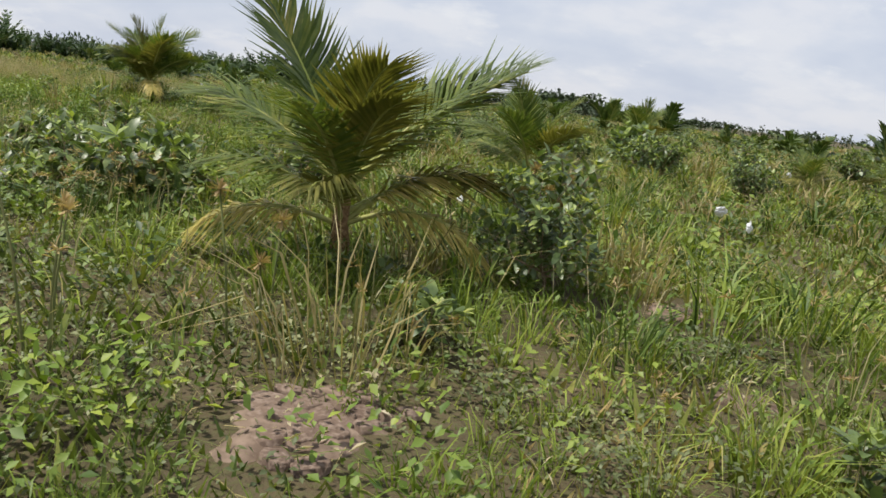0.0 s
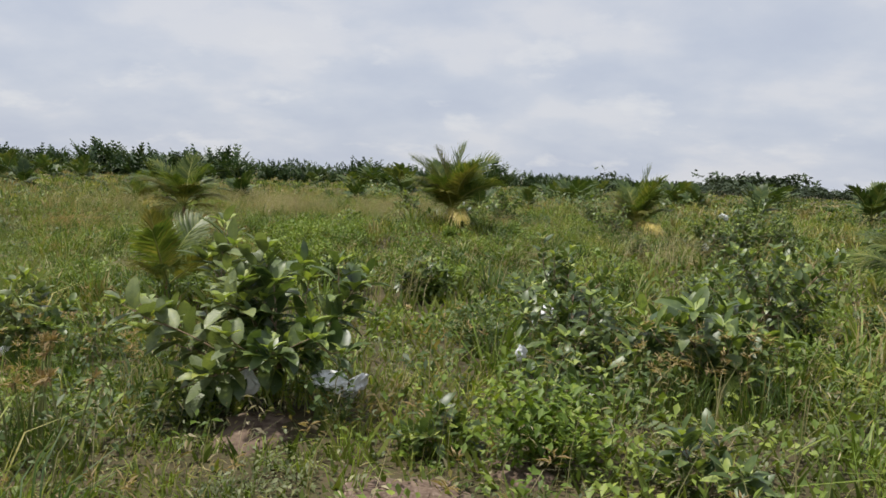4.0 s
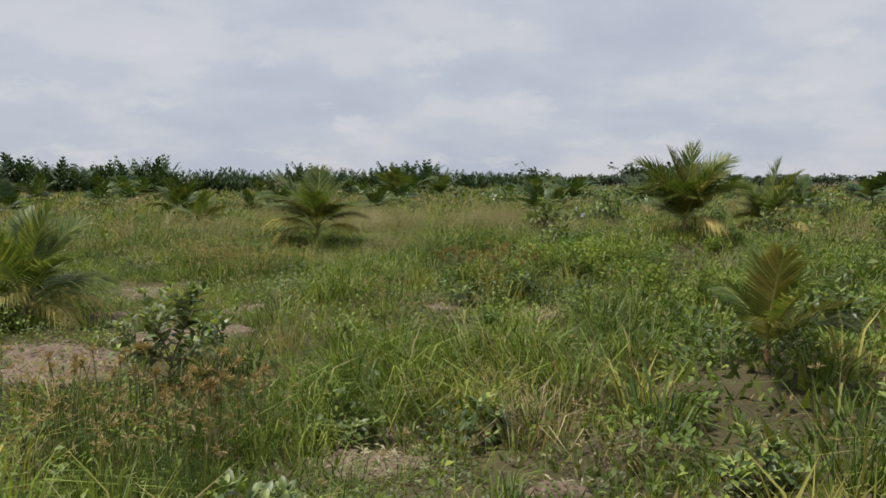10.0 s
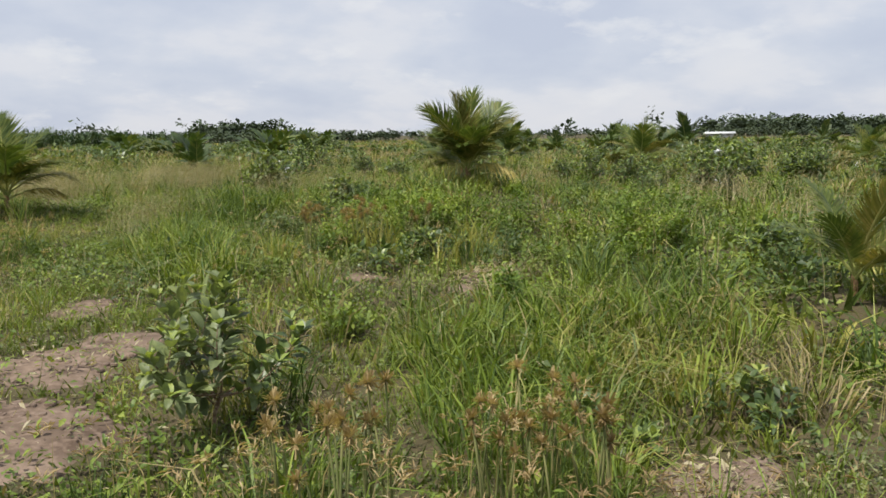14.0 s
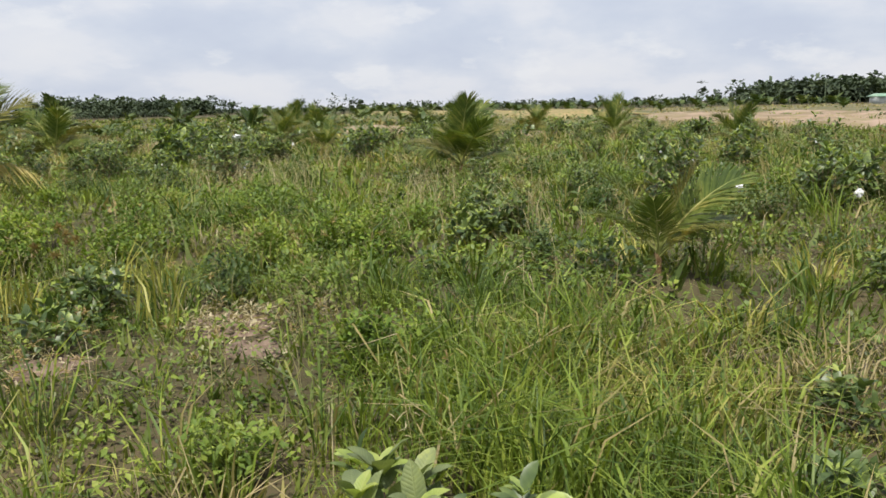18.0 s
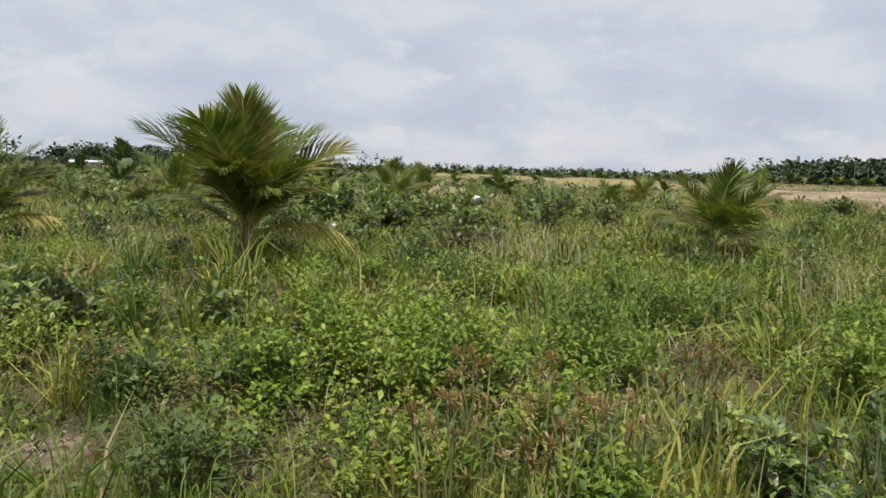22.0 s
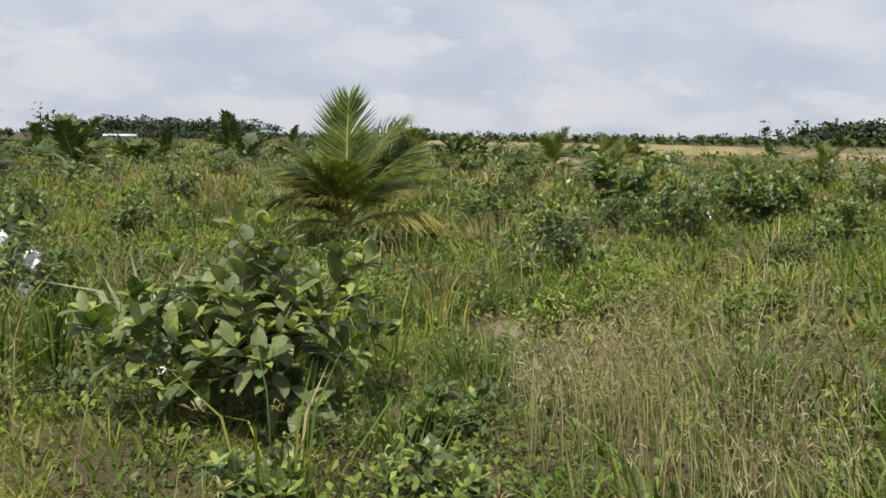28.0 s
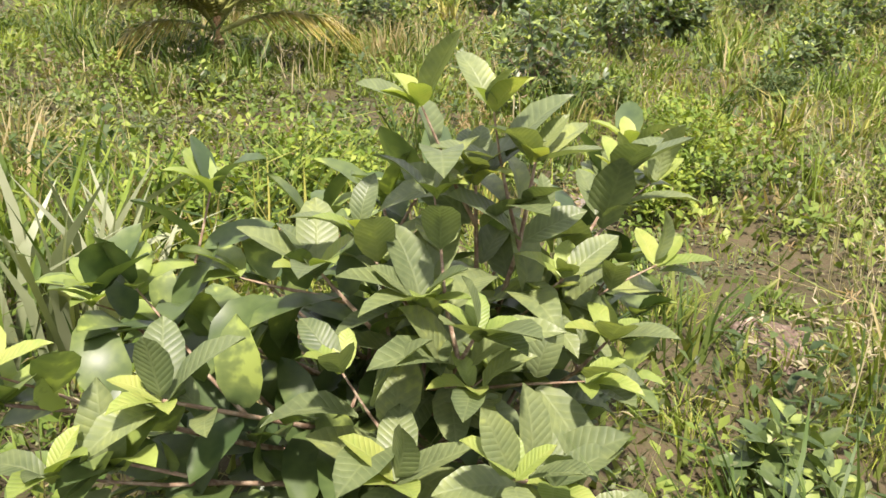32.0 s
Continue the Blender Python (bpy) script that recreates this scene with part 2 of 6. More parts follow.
def veined(m):
    """Midrib and side veins in relief on a leaf that lies along its own x."""
    n, l = m.node_tree.nodes, m.node_tree.links
    co = n.new("ShaderNodeTexCoord"); sp = n.new("ShaderNodeSeparateXYZ")
    l.new(co.outputs["Object"], sp.inputs[0])

    def op(kind, a, b=None):
        q = n.new("ShaderNodeMath"); q.operation = kind
        for i, v in enumerate((a, b)):
            if v is None:
                continue
            if isinstance(v, (int, float)):
                q.inputs[i].default_value = v
            else:
                l.new(v, q.inputs[i])
        return q.outputs[0]

    side = op("ABSOLUTE", sp.outputs[1])
    run = op("SUBTRACT", sp.outputs[0], op("MULTIPLY", side, 0.75))
    ribs = op("POWER", op("ABSOLUTE", op("SINE", op("MULTIPLY", run, 34.0))), 0.45)
    mid_ = op("MINIMUM", op("MULTIPLY", side, 45.0), 1.0)
    h = op("MULTIPLY", ribs, mid_)
    bp = n.new("ShaderNodeBump"); bp.inputs["Strength"].default_value = 0.22; bp.inputs["Distance"].default_value = 0.006
    l.new(h, bp.inputs["Height"])
    bs = [q for q in n if q.type == "BSDF_PRINCIPLED"][0]
    l.new(bp.outputs[0], bs.inputs["Normal"])
    old = bs.inputs["Base Color"].links[0].from_socket
    mx2 = n.new("ShaderNodeMixRGB"); mx2.inputs[2].default_value = (0.36, 0.40, 0.17, 1)
    l.new(op("MULTIPLY", op("SUBTRACT", 1.0, h), 0.22), mx2.inputs[0]); l.new(old, mx2.inputs[1]); l.new(mx2.outputs[0], bs.inputs["Base Color"])


M_GUAVA = leafy("guava_leaves", [(0.0, (0.045, 0.078, 0.026)), (0.55, (0.098, 0.142, 0.044)), (0.86, (0.165, 0.215, 0.064)), (1.0, (0.318, 0.389, 0.0945))], rough=0.42, through_light=0.24, scale=7.0, spec=0.5)
M_GUAVA_ONE = leafy("guava_leaf", [(0.0, (0.085, 0.118, 0.052)), (0.5, (0.150, 0.188, 0.080)), (0.85, (0.215, 0.255, 0.098)), (1.0, (0.29, 0.33, 0.10))], rough=0.45, through_light=0.28, scale=9.0, spec=0.45, per="object", patch=1.2)
M_GUAVA_NEW = leafy("new_guava_leaf", [(0.0, (0.19, 0.26, 0.065)), (0.5, (0.28, 0.35, 0.082)), (1.0, (0.39, 0.41, 0.11))], rough=0.45, through_light=0.32, scale=9.0, spec=0.4, per="object", patch=1.0)
veined(M_GUAVA_ONE)
veined(M_GUAVA_NEW)
M_PALM = leafy("palm_leaflets", [(0.0, (0.052, 0.085, 0.020)), (0.5, (0.112, 0.155, 0.036)), (0.9, (0.20, 0.225, 0.055)), (1.0, (0.29, 0.27, 0.075))], rough=0.42, through_light=0.32, scale=3.0, spec=0.35)
M_PALM_FAR = leafy("far_palm_leaflets", [(0.0, (0.030, 0.056, 0.015)), (0.5, (0.062, 0.098, 0.024)), (1.0, (0.15, 0.17, 0.045))], through_light=0.2, scale=0.4)
M_PALM_OLIVE = leafy("olive_palm_leaflets", [(0.0, (0.080, 0.088, 0.020)), (0.5, (0.165, 0.160, 0.040)), (0.9, (0.23, 0.21, 0.060)), (1.0, (0.32, 0.26, 0.09))], rough=0.5, through_light=0.25, scale=3.0, spec=0.3)
M_PALM_OLD = leafy("old_palm_leaflets", [(0.0, (0.22, 0.21, 0.05)), (0.5, (0.42, 0.34, 0.09)), (1.0, (0.56, 0.46, 0.19))], rough=0.5, scale=5.0)
M_NIPA = leafy("nipa_leaflets", [(0.0, (0.018, 0.040, 0.014)), (0.6, (0.038, 0.072, 0.024)), (1.0, (0.085, 0.115, 0.036))], rough=0.5, through_light=0.15, scale=0.3)
M_FARTREE = leafy("far_tree_leaves", [(0.0, (0.030, 0.048, 0.028)), (0.6, (0.055, 0.078, 0.042)), (1.0, (0.085, 0.110, 0.055))], rough=0.7, through_light=0.1, scale=0.1)
M_RACHIS = rough_mat("palm_midrib", (0.20, 0.24, 0.06), (0.34, 0.32, 0.11), scale=3, bump=0.1, rough=0.5)
M_FIBRE = rough_mat("palm_fibre", (0.14, 0.080, 0.038), (0.29, 0.175, 0.085), (0.37, 0.25, 0.13), scale=9, bump=0.8)
M_BARK = rough_mat("guava_bark", (0.16, 0.10, 0.065), (0.30, 0.21, 0.14), (0.38, 0.30, 0.21), scale=12, bump=0.4, rough=0.75)
M_STEM = rough_mat("green_stem", (0.10, 0.13, 0.04), (0.18, 0.18, 0.07), scale=10, bump=0.1)
M_MUD = rough_mat("dried_mud", (0.108, 0.0735, 0.056), (0.18, 0.13, 0.098), (0.223, 0.168, 0.133), scale=3.0, fine=45, bump=0.5)
M_CRACK = rough_mat("damp_mud", (0.09, 0.062, 0.045), (0.175, 0.128, 0.095), (0.225, 0.165, 0.125), scale=3, fine=14, bump=0.6)
M_SOIL = rough_mat("ground_soil", (0.050, 0.042, 0.022), (0.105, 0.080, 0.046), (0.075, 0.075, 0.030), scale=1.2, fine=45, bump=0.7)
M_PINK = rough_mat("pink_bare_earth", (0.17, 0.13, 0.076), (0.34, 0.25, 0.195), (0.20, 0.17, 0.08), scale=0.35, fine=1.6, bump=0.5)
M_STRAW = rough_mat("brown_scrub", (0.20, 0.16, 0.075), (0.32, 0.24, 0.12), (0.14, 0.16, 0.05), scale=0.3, fine=2.0, bump=0.5)
M_SCRUB = rough_mat("dry_scrub_land", (0.075, 0.090, 0.030), (0.190, 0.150, 0.095), (0.105, 0.105, 0.046), scale=0.07, fine=0.9, bump=0.5)
M_BAG = rough_mat("white_bag", (0.70, 0.71, 0.73), (0.82, 0.82, 0.83), scale=14, fine=60, rough=0.45, bump=0.35, spec=0.5)
M_ROOF = rough_mat("pale_roof", (0.48, 0.50, 0.50), (0.62, 0.63, 0.63), scale=0.4, fine=3, rough=0.5, bump=0.1)
M_SHED = rough_mat("green_shed", (0.20, 0.33, 0.24), (0.30, 0.42, 0.32), scale=0.4, fine=3, rough=0.6, bump=0.1)
M_WATER = bpy.data.materials.new("muddy_water")
M_WATER.use_nodes = True
wb = M_WATER.node_tree.nodes["Principled BSDF"]
wb.inputs["Base Color"].default_value, wb.inputs["Roughness"].default_value = (0.19, 0.145, 0.09, 1), 0.08
wnoise = M_WATER.node_tree.nodes.new("ShaderNodeTexNoise"); wnoise.inputs["Scale"].default_value = 9
wbump = M_WATER.node_tree.nodes.new("ShaderNodeBump"); wbump.inputs["Strength"].default_value = 0.12
M_WATER.node_tree.links.new(wnoise.outputs["Fac"], wbump.inputs["Height"])
M_WATER.node_tree.links.new(wbump.outputs[0], wb.inputs["Normal"])


# ---- mesh helpers ----
rng = np.random.default_rng(7)


def tri_mesh(name, verts, tris, mats, index=None, smooth=False):
    """A mesh from arrays of vertices and triangles."""
    verts, tris = np.asarray(verts, np.float32).reshape(-1, 3), np.asarray(tris, np.int32).reshape(-1, 3)
    me = bpy.data.meshes.new(name)
    me.vertices.add(len(verts)); me.vertices.foreach_set("co", verts.ravel())
    me.loops.add(tris.size); me.loops.foreach_set("vertex_index", tris.ravel())
    me.polygons.add(len(tris))
    me.polygons.foreach_set("loop_start", np.arange(0, tris.size, 3, dtype=np.int32))
    me.polygons.foreach_set("loop_total", np.full(len(tris), 3, np.int32))
    for m in mats:
        me.materials.append(m)
    if index is not None:
        me.polygons.foreach_set("material_index", np.asarray(index, np.int32))
    if smooth:
        me.polygons.foreach_set("use_smooth", np.ones(len(tris), bool))
    me.update(calc_edges=True)
    me.validate()
    return me


def joined(parts):
    """One pair of arrays from several (verts, tris)."""
    vs, ts, k = [], [], 0
    for v, t in parts:
        vs.append(np.asarray(v, float).reshape(-1, 3)); ts.append(np.asarray(t, int).reshape(-1, 3) + k); k += len(vs[-1])
    return np.concatenate(vs), np.concatenate(ts)


def tube(points, radii, sides=6):
    """A tapered tube along a polyline."""
    points = np.asarray(points, float)
    ring = np.arange(sides) * 2 * np.pi / sides
    vs, ts = [], []
    for i, p in enumerate(points):
        d = points[min(i + 1, len(points) - 1)] - points[max(i - 1, 0)]
        d = d / (np.linalg.norm(d) + 1e-9)
        a = np.cross(d, (0.31, 0.95, 0.05)); a /= np.linalg.norm(a) + 1e-9
        b = np.cross(d, a)
        vs.append(p + radii[i] * (np.cos(ring)[:, None] * a + np.sin(ring)[:, None] * b))
    for i in range(len(points) - 1):
        for j in range(sides):
            q, w, e, r = i * sides + j, i * sides + (j + 1) % sides, (i + 1) * sides + j, (i + 1) * sides + (j + 1) % sides
            ts += [(q, w, r), (q, r, e)]
    n = len(points) * sides
    vs.append(points[-1:]); ts += [(n - sides + j, n - sides + (j + 1) % sides, n) for j in range(sides)]
    return np.concatenate(vs), np.array(ts)


def ground_z(x, y):
    """Height of the ground: low waves and bumps, in metres."""
    x, y = np.asarray(x, float), np.asarray(y, float)
    z = 0.035 * np.sin(0.9 * x + 0.4 * np.sin(0.7 * y)) * np.cos(0.8 * y + 0.3) + 0.02 * np.sin(2.3 * x + 1.1 * y) * np.cos(1.9 * y - 0.6 * x)
    for mx_, my_, mr, mh in MOUNDS:
        z = z + mh * np.exp(-((x - mx_) ** 2 + (y - my_) ** 2) / (2 * mr * mr))
    return z


def waves(x, y, s, seed):
    """A soft patchiness from 0 to 1 with patches about s metres wide."""
    r = np.random.default_rng(seed)
    out = np.zeros_like(np.asarray(x, float))
    for k in range(7):
        a, ph, f = r.uniform(0, 6.283), r.uniform(0, 6.283), r.uniform(0.6, 1.8) * 3.1416 / s
        out = out + np.sin(f * (x * np.cos(a) + y * np.sin(a)) + ph)
    return 0.5 + 0.5 * np.tanh(out / 2.2)


def near_any(x, y, spots, soft=0.35):
    """1 inside the given round spots (x, y, radius), falling to 0 at an uneven edge."""
    out = np.zeros_like(np.asarray(x, float))
    edge = 0.75 + 0.5 * waves(x, y, 0.8, 91)
    for sx, sy, sr in spots:
        d = np.hypot(x - sx, y - sy) / (sr * edge)
        out = np.maximum(out, np.clip((1 - d) / soft, 0, 1))
    return out


def way_distance(x, y):
    """Distance to the footpath that was walked, and whether a place lies on its field side."""
    best, side = np.full(np.shape(x), 1e9), np.zeros(np.shape(x))
    for (ax, ay), (bx, by) in zip(FOOTPATH[:-1], FOOTPATH[1:]):
        ux, uy = bx - ax, by - ay
        f = np.clip(((x - ax) * ux + (y - ay) * uy) / (ux * ux + uy * uy), 0, 1)
        d = np.hypot(x - ax - f * ux, y - ay - f * uy)
        s = (x - ax) * uy - (y - ay) * ux
        side = np.where(d < best - 1e-6, s, side)
        best = np.minimum(best, d)
    return best, side > 0


def scatter(d0, d1, per_m2, keep, grow=0.0, box=None):
    """Places between d0 and d1 metres from the footpath, thinned by keep(x, y)."""
    x0, y0, x1, y1 = box or (-16 - d1, 3 - 0.5 * d1, 8 + d1, 31 + d1)
    count = int((x1 - x0) * (y1 - y0) * per_m2)
    x, y = rng.uniform(x0, x1, count), rng.uniform(y0, y1, count)
    d, field = way_distance(x, y)
    field |= y > 6.0 - (x + 5) * 0.85
    ok = (d >= d0) & (d < d1) & (field | (d < 1.0))
    x, y = x[ok], y[ok]
    ok = rng.random(len(x)) < keep(x, y)
    return x[ok], y[ok]


def blades(x, y, height, width, lean, spread=0.6, heading=None):
    """Grass blades: five corners and three triangles each, bending as they rise."""
    n = len(x)
    h = height * rng.uniform(1 - spread, 1 + spread * 0.6, n)
    a = rng.uniform(0, 2 * np.pi, n)
    fall = heading + rng.normal(0, 0.8, n) if heading is not None else rng.uniform(0, 2 * np.pi, n)
    ln = lean * h * rng.uniform(0.3, 1.5, n) * np.where(rng.random(n) < 0.28, 1.9, 1.0)
    w = width * rng.uniform(0.6, 1.4, n)
    z = ground_z(x, y) - 0.02
    side = np.stack([np.cos(a), np.sin(a), 0 * a], -1) * w[:, None] / 2
    tip = np.stack([np.cos(fall), np.sin(fall), 0 * fall], -1)
    base = np.stack([x, y, z], -1)
    m = base + tip * (0.30 * ln)[:, None] + np.stack([0 * h, 0 * h, 0.60 * h], -1)
    e = base + tip * ln[:, None] + np.stack([0 * h, 0 * h, h * np.clip(1 - 0.35 * (ln / h) ** 2, 0.35, 1)], -1)
    v = np.stack([base - side * 0.8, base + side * 0.8, m - side, m + side, e], 1)
    t = np.array([(0, 1, 3), (0, 3, 2), (2, 3, 4)])
    return v.reshape(-1, 3), (np.arange(n)[:, None, None] * 5 + t).reshape(-1, 3)


def clumped(cx, cy, count, radius):
    """Places of blades or leaves in clumps, and the way each leans outwards."""
    ang = rng.uniform(0, 2 * np.pi, (len(cx), count))
    rad = radius * rng.random((len(cx), count)) ** 0.7
    return (cx[:, None] + rad * np.cos(ang)).ravel(), (cy[:, None] + rad * np.sin(ang)).ravel(), ang.ravel()


def leaflets(px, py, pz, size, ratio=0.5, rise=0.3, out=None):
    """Small folded leaves of four corners at the given places."""
    n = len(px)
    a = rng.uniform(0, 2 * np.pi, n) if out is None else out + rng.normal(0, 0.5, n)
    el = rng.normal(rise, 0.45, n)
    s = size * rng.uniform(0.6, 1.4, n)
    d = np.stack([np.cos(a) * np.cos(el), np.sin(a) * np.cos(el), np.sin(el)], -1)
    q = np.stack([-np.sin(a), np.cos(a), rng.normal(0, 0.35, n)], -1)
    p = np.stack([px, py, pz], -1)
    b, e = p, p + d * s[:, None]
    c = p + d * (0.5 * s)[:, None]
    lift = np.stack([0 * s, 0 * s, 0.12 * s], -1)
    v = np.stack([b, c + q * (ratio * s / 2)[:, None] + lift, e, c - q * (ratio * s / 2)[:, None] + lift], 1)
    return v.reshape(-1, 3), (np.arange(n)[:, None, None] * 4 + np.array([(0, 1, 2), (0, 2, 3)])).reshape(-1, 3)


def stuff(name, arrays, mats, label, index=None, category="vegetation"):
    v, t = arrays
    ob = new(name, tri_mesh(name, v, t, mats, index))
    return tagged(ob, label, category, kind="stuff")


def empty(name, m, label, category, group=""):
    ob = new(name)
    ob.empty_display_size = 0.2
    ob.matrix_basis = m
    return tagged(ob, label, category, group)


def child(name, mesh, parent, m=None, label=""):
    ob = new(name, mesh)
    ob.parent = parent
    if m is not None:
        ob.matrix_basis = m
    return tagged(ob, label) if label else ob


# ---- the plan ----
FOOTPATH = [(14.86, 2.40), (3.83, 4.71), (2.33, 6.10), (-0.21, 6.55), (-3.75, 7.47), (-7.37, 8.01), (-9.56, 9.48), (-11.07, 11.53), (-11.53, 13.98), (-11.18, 16.84), (-10.45, 19.45), (-9.82, 22.31), (-9.80, 24.89), (-8.90, 27.30), (-7.22, 28.87), (-6.59, 30.39)]
# low and raised ground: x, y, radius, height
MOUNDS = [(-9.40, 14.33, 2.6, -0.22), (-13.33, 21.79, 3.2, -0.34), (-4.65, 12.43, 1.8, -0.12), (1.28, 29.01, 4.5, -0.12), (-7.56, 13.20, 1.6, -0.12),
          (-1.91, 10.80, 0.45, 0.16), (-4.60, 12.14, 0.4, 0.14), (2.3, 10.4, 2.3, 0.27), (-0.4, 9.6, 1.2, 0.10), (-2.67, 28.01, 0.8, -0.10), (-3.3, 23.4, 1.5, 0.50), (-10.98, 25.95, 0.9, 0.32), (-4.78, 14.42, 0.45, 0.20)]
MUD = [(2.30, 8.30, 0.36), (4.3, 10.4, 0.26), (4.2, 9.1, 0.22), (-0.9, 9.65, 0.34), (-0.5, 10.1, 0.2), (-8.0, 11.0, 0.25), (-10.2, 16.8, 0.55), (-10.9, 14.9, 0.75), (-12.4, 20.2, 0.8), (-11.3, 15.4, 0.75), (-10.7, 16.4, 0.6), (-11.9, 17.6, 0.8), (-10.3, 18.4, 0.4), (-7.8, 12.95, 0.38), (-6.6, 12.5, 0.2),
       (-7.6, 18.1, 0.3), (-6.9, 17.0, 0.28), (-7.7, 13.7, 0.2), (-6.45, 17.5, 0.42), (-7.3, 22.2, 0.3), (-6.45, 23.7, 0.3), (-4.35, 27.5, 0.2), (-6.1, 30.4, 0.2), (-1.9, 10.35, 0.28), (-4.6, 11.5, 0.3), (-9.9, 28.7, 0.6), (-10.0, 29.7, 0.7), (-9.8, 30.7, 0.7), (-9.4, 31.7, 0.6)]
WATER = [(-12.87, 21.00, 1.1), (-2.67, 28.01, 0.5)]
PALE = [(-14.4, 37.0, 2.5), (-14.8, 28.8, 2.0), (-10.4, 31.2, 2.1), (-6.6, 32.3, 2.0), (-9.0, 23.3, 0.9), (-7.0, 33.9, 1.6), (1.2, 21.4, 1.3), (-1.2, 17.4, 0.9), (-3.8, 17.2, 0.4), (-2.6, 15.9, 0.6), (-5.2, 27.0, 0.6), (-4.3, 26.7, 0.6), (-5.9, 26.9, 0.55), (-6.4, 26.2, 0.6), (-5.2, 26.1, 0.6),
        (-2.5, 25.8, 0.5), (-5.8, 15.3, 0.4)]
BROWN = [(0.4, 11.5, 0.6), (3.5, 13.6, 0.4), (-4.1, 11.6, 0.4), (-3.1, 10.0, 0.35), (-11.6, 22.6, 1.3), (-8.8, 12.1, 0.5), (-8.7, 12.9, 0.4), (-12.7, 23.4, 0.7), (-13.0, 24.4, 1.0), (-9.7, 12.4, 0.45), (-9.2, 12.5, 0.45), (-9.0, 13.1, 0.35), (-9.6, 13.0, 0.35), (-10.2, 13.3, 0.4), (-10.6, 13.7, 0.3), (-8.5, 18.7, 0.4), (-8.3, 17.4, 0.3), (-8.5, 13.3, 0.25),
         (-5.4, 17.6, 0.26), (-4.2, 18.6, 0.35), (-7.2, 20.0, 0.5), (-6.9, 19.4, 0.35), (-6.7, 22.3, 0.25), (-2.1, 28.6, 0.45), (6.4, 37.4, 0.9), (3.6, 35.6, 0.9), (-2.9, 28.9, 0.35), (-2.9, 10.9, 0.3)]
LIME = [(1.6, 8.2, 0.4), (1.4, 7.9, 0.3), (-3.9, 9.7, 0.35), (-1.0, 10.3, 0.35), (-7.3, 11.0, 0.3), (-6.9, 21.3, 0.4), (-5.4, 23.3, 0.4), (-2.4, 17.5, 0.6), (-3.0, 17.7, 0.5), (-5.2, 19.9, 0.4), (-4.4, 19.5, 0.35), (-6.5, 21.0, 0.5), (-5.8, 21.8, 0.6), (-5.9, 21.2, 0.6), (-6.0, 20.7, 0.5), (-6.7, 21.0, 0.45), (-5.1, 20.6, 0.5), (-2.1, 17.9, 0.5), (-4.1, 22.4, 0.3), (-6.2, 22.3, 0.3),
        (-2.3, 27.2, 0.6), (-3.5, 29.8, 0.4)]
CREEP = [(2.9, 8.6, 0.5), (3.4, 8.3, 0.5), (2.5, 9.1, 0.45), (1.9, 9.1, 0.4), (0.3, 10.1, 0.45), (0.8, 11.0, 0.45), (1.3, 11.4, 0.4), (-1.6, 9.8, 0.4), (-3.5, 10.6, 0.45), (-3.4, 11.7, 0.45), (-6.7, 11.6, 0.6), (-6.0, 11.6, 0.4), (-7.3, 12.0, 0.6), (-8.0, 12.2, 0.35), (-7.3, 12.6, 0.4), (-7.8, 18.2, 0.35), (-5.6, 17.1, 0.3), (-7.6, 18.6, 0.35),
         (-6.9, 23.5, 0.3), (-2.2, 31.7, 0.9), (-5.9, 30.4, 0.35), (-1.9, 31.0, 0.6), (1.0, 9.0, 0.6), (4.2, 9.6, 0.5)]
TALL = [(5.1, 10.1, 0.6), (2.5, 11.2, 0.5), (2.1, 12.4, 0.6), (-1.0, 10.3, 0.3), (-5.1, 10.9, 0.45), (-6.5, 14.9, 0.9), (-3.2, 18.0, 0.6), (-8.4, 13.8, 0.5), (-6.3, 14.1, 0.7), (-9.1, 20.4, 0.8), (-7.7, 23.9, 0.7), (-7.9, 14.7, 0.8), (-9.1, 21.9, 0.9), (-7.5, 15.4, 0.8), (-6.5, 15.7, 0.8), (-7.8, 14.2, 0.6), (-6.8, 13.8, 0.5), (-5.1, 15.9, 0.5), (-6.6, 26.0, 0.6), (-6.0, 25.2, 0.6),
        (-7.7, 25.1, 0.5), (-7.8, 26.2, 0.6), (-7.2, 25.6, 0.6), (-0.8, 25.0, 0.8), (-4.2, 26.2, 0.4), (-4.7, 31.0, 0.5), (-2.6, 26.6, 0.4), (-3.3, 22.9, 0.9)]
FRESH = [(-0.8, 14.4, 0.6), (-3.7, 20.4, 0.9), (-2.0, 22.6, 1.0), (-3.1, 21.6, 1.0), (-1.7, 20.6, 1.0), (-3.4, 24.3, 0.5), (3.0, 27.3, 1.2), (1.2, 26.4, 1.0), (2.5, 26.0, 0.7), (-0.5, 26.6, 0.6), (-8.6, 14.9, 0.5), (0.2, 18.6, 1.4), (-1.4, 18.2, 0.8), (2.6, 20.2, 1.4), (-0.6, 24.2, 1.0), (4.4, 23.0, 1.3), (-4.6, 18.9, 0.6), (1.0, 33.2, 1.0), (-8.1, 16.8, 0.6), (-8.7, 17.5, 0.5), (-8.0, 15.9, 0.6), (-8.9, 16.2, 0.5), (-6.3, 20.3, 0.5), (-1.9, 16.3, 0.8), (-4.6, 16.4, 0.6), (-3.6, 13.4, 0.8), (0.6, 16.0, 1.2), (3.6, 16.4, 1.3),
         (-3.0, 26.5, 0.45), (-3.5, 27.55, 0.45), (-3.2, 28.05, 0.35), (-4.95, 27.65, 0.3), (-5.35, 27.6, 0.3)]
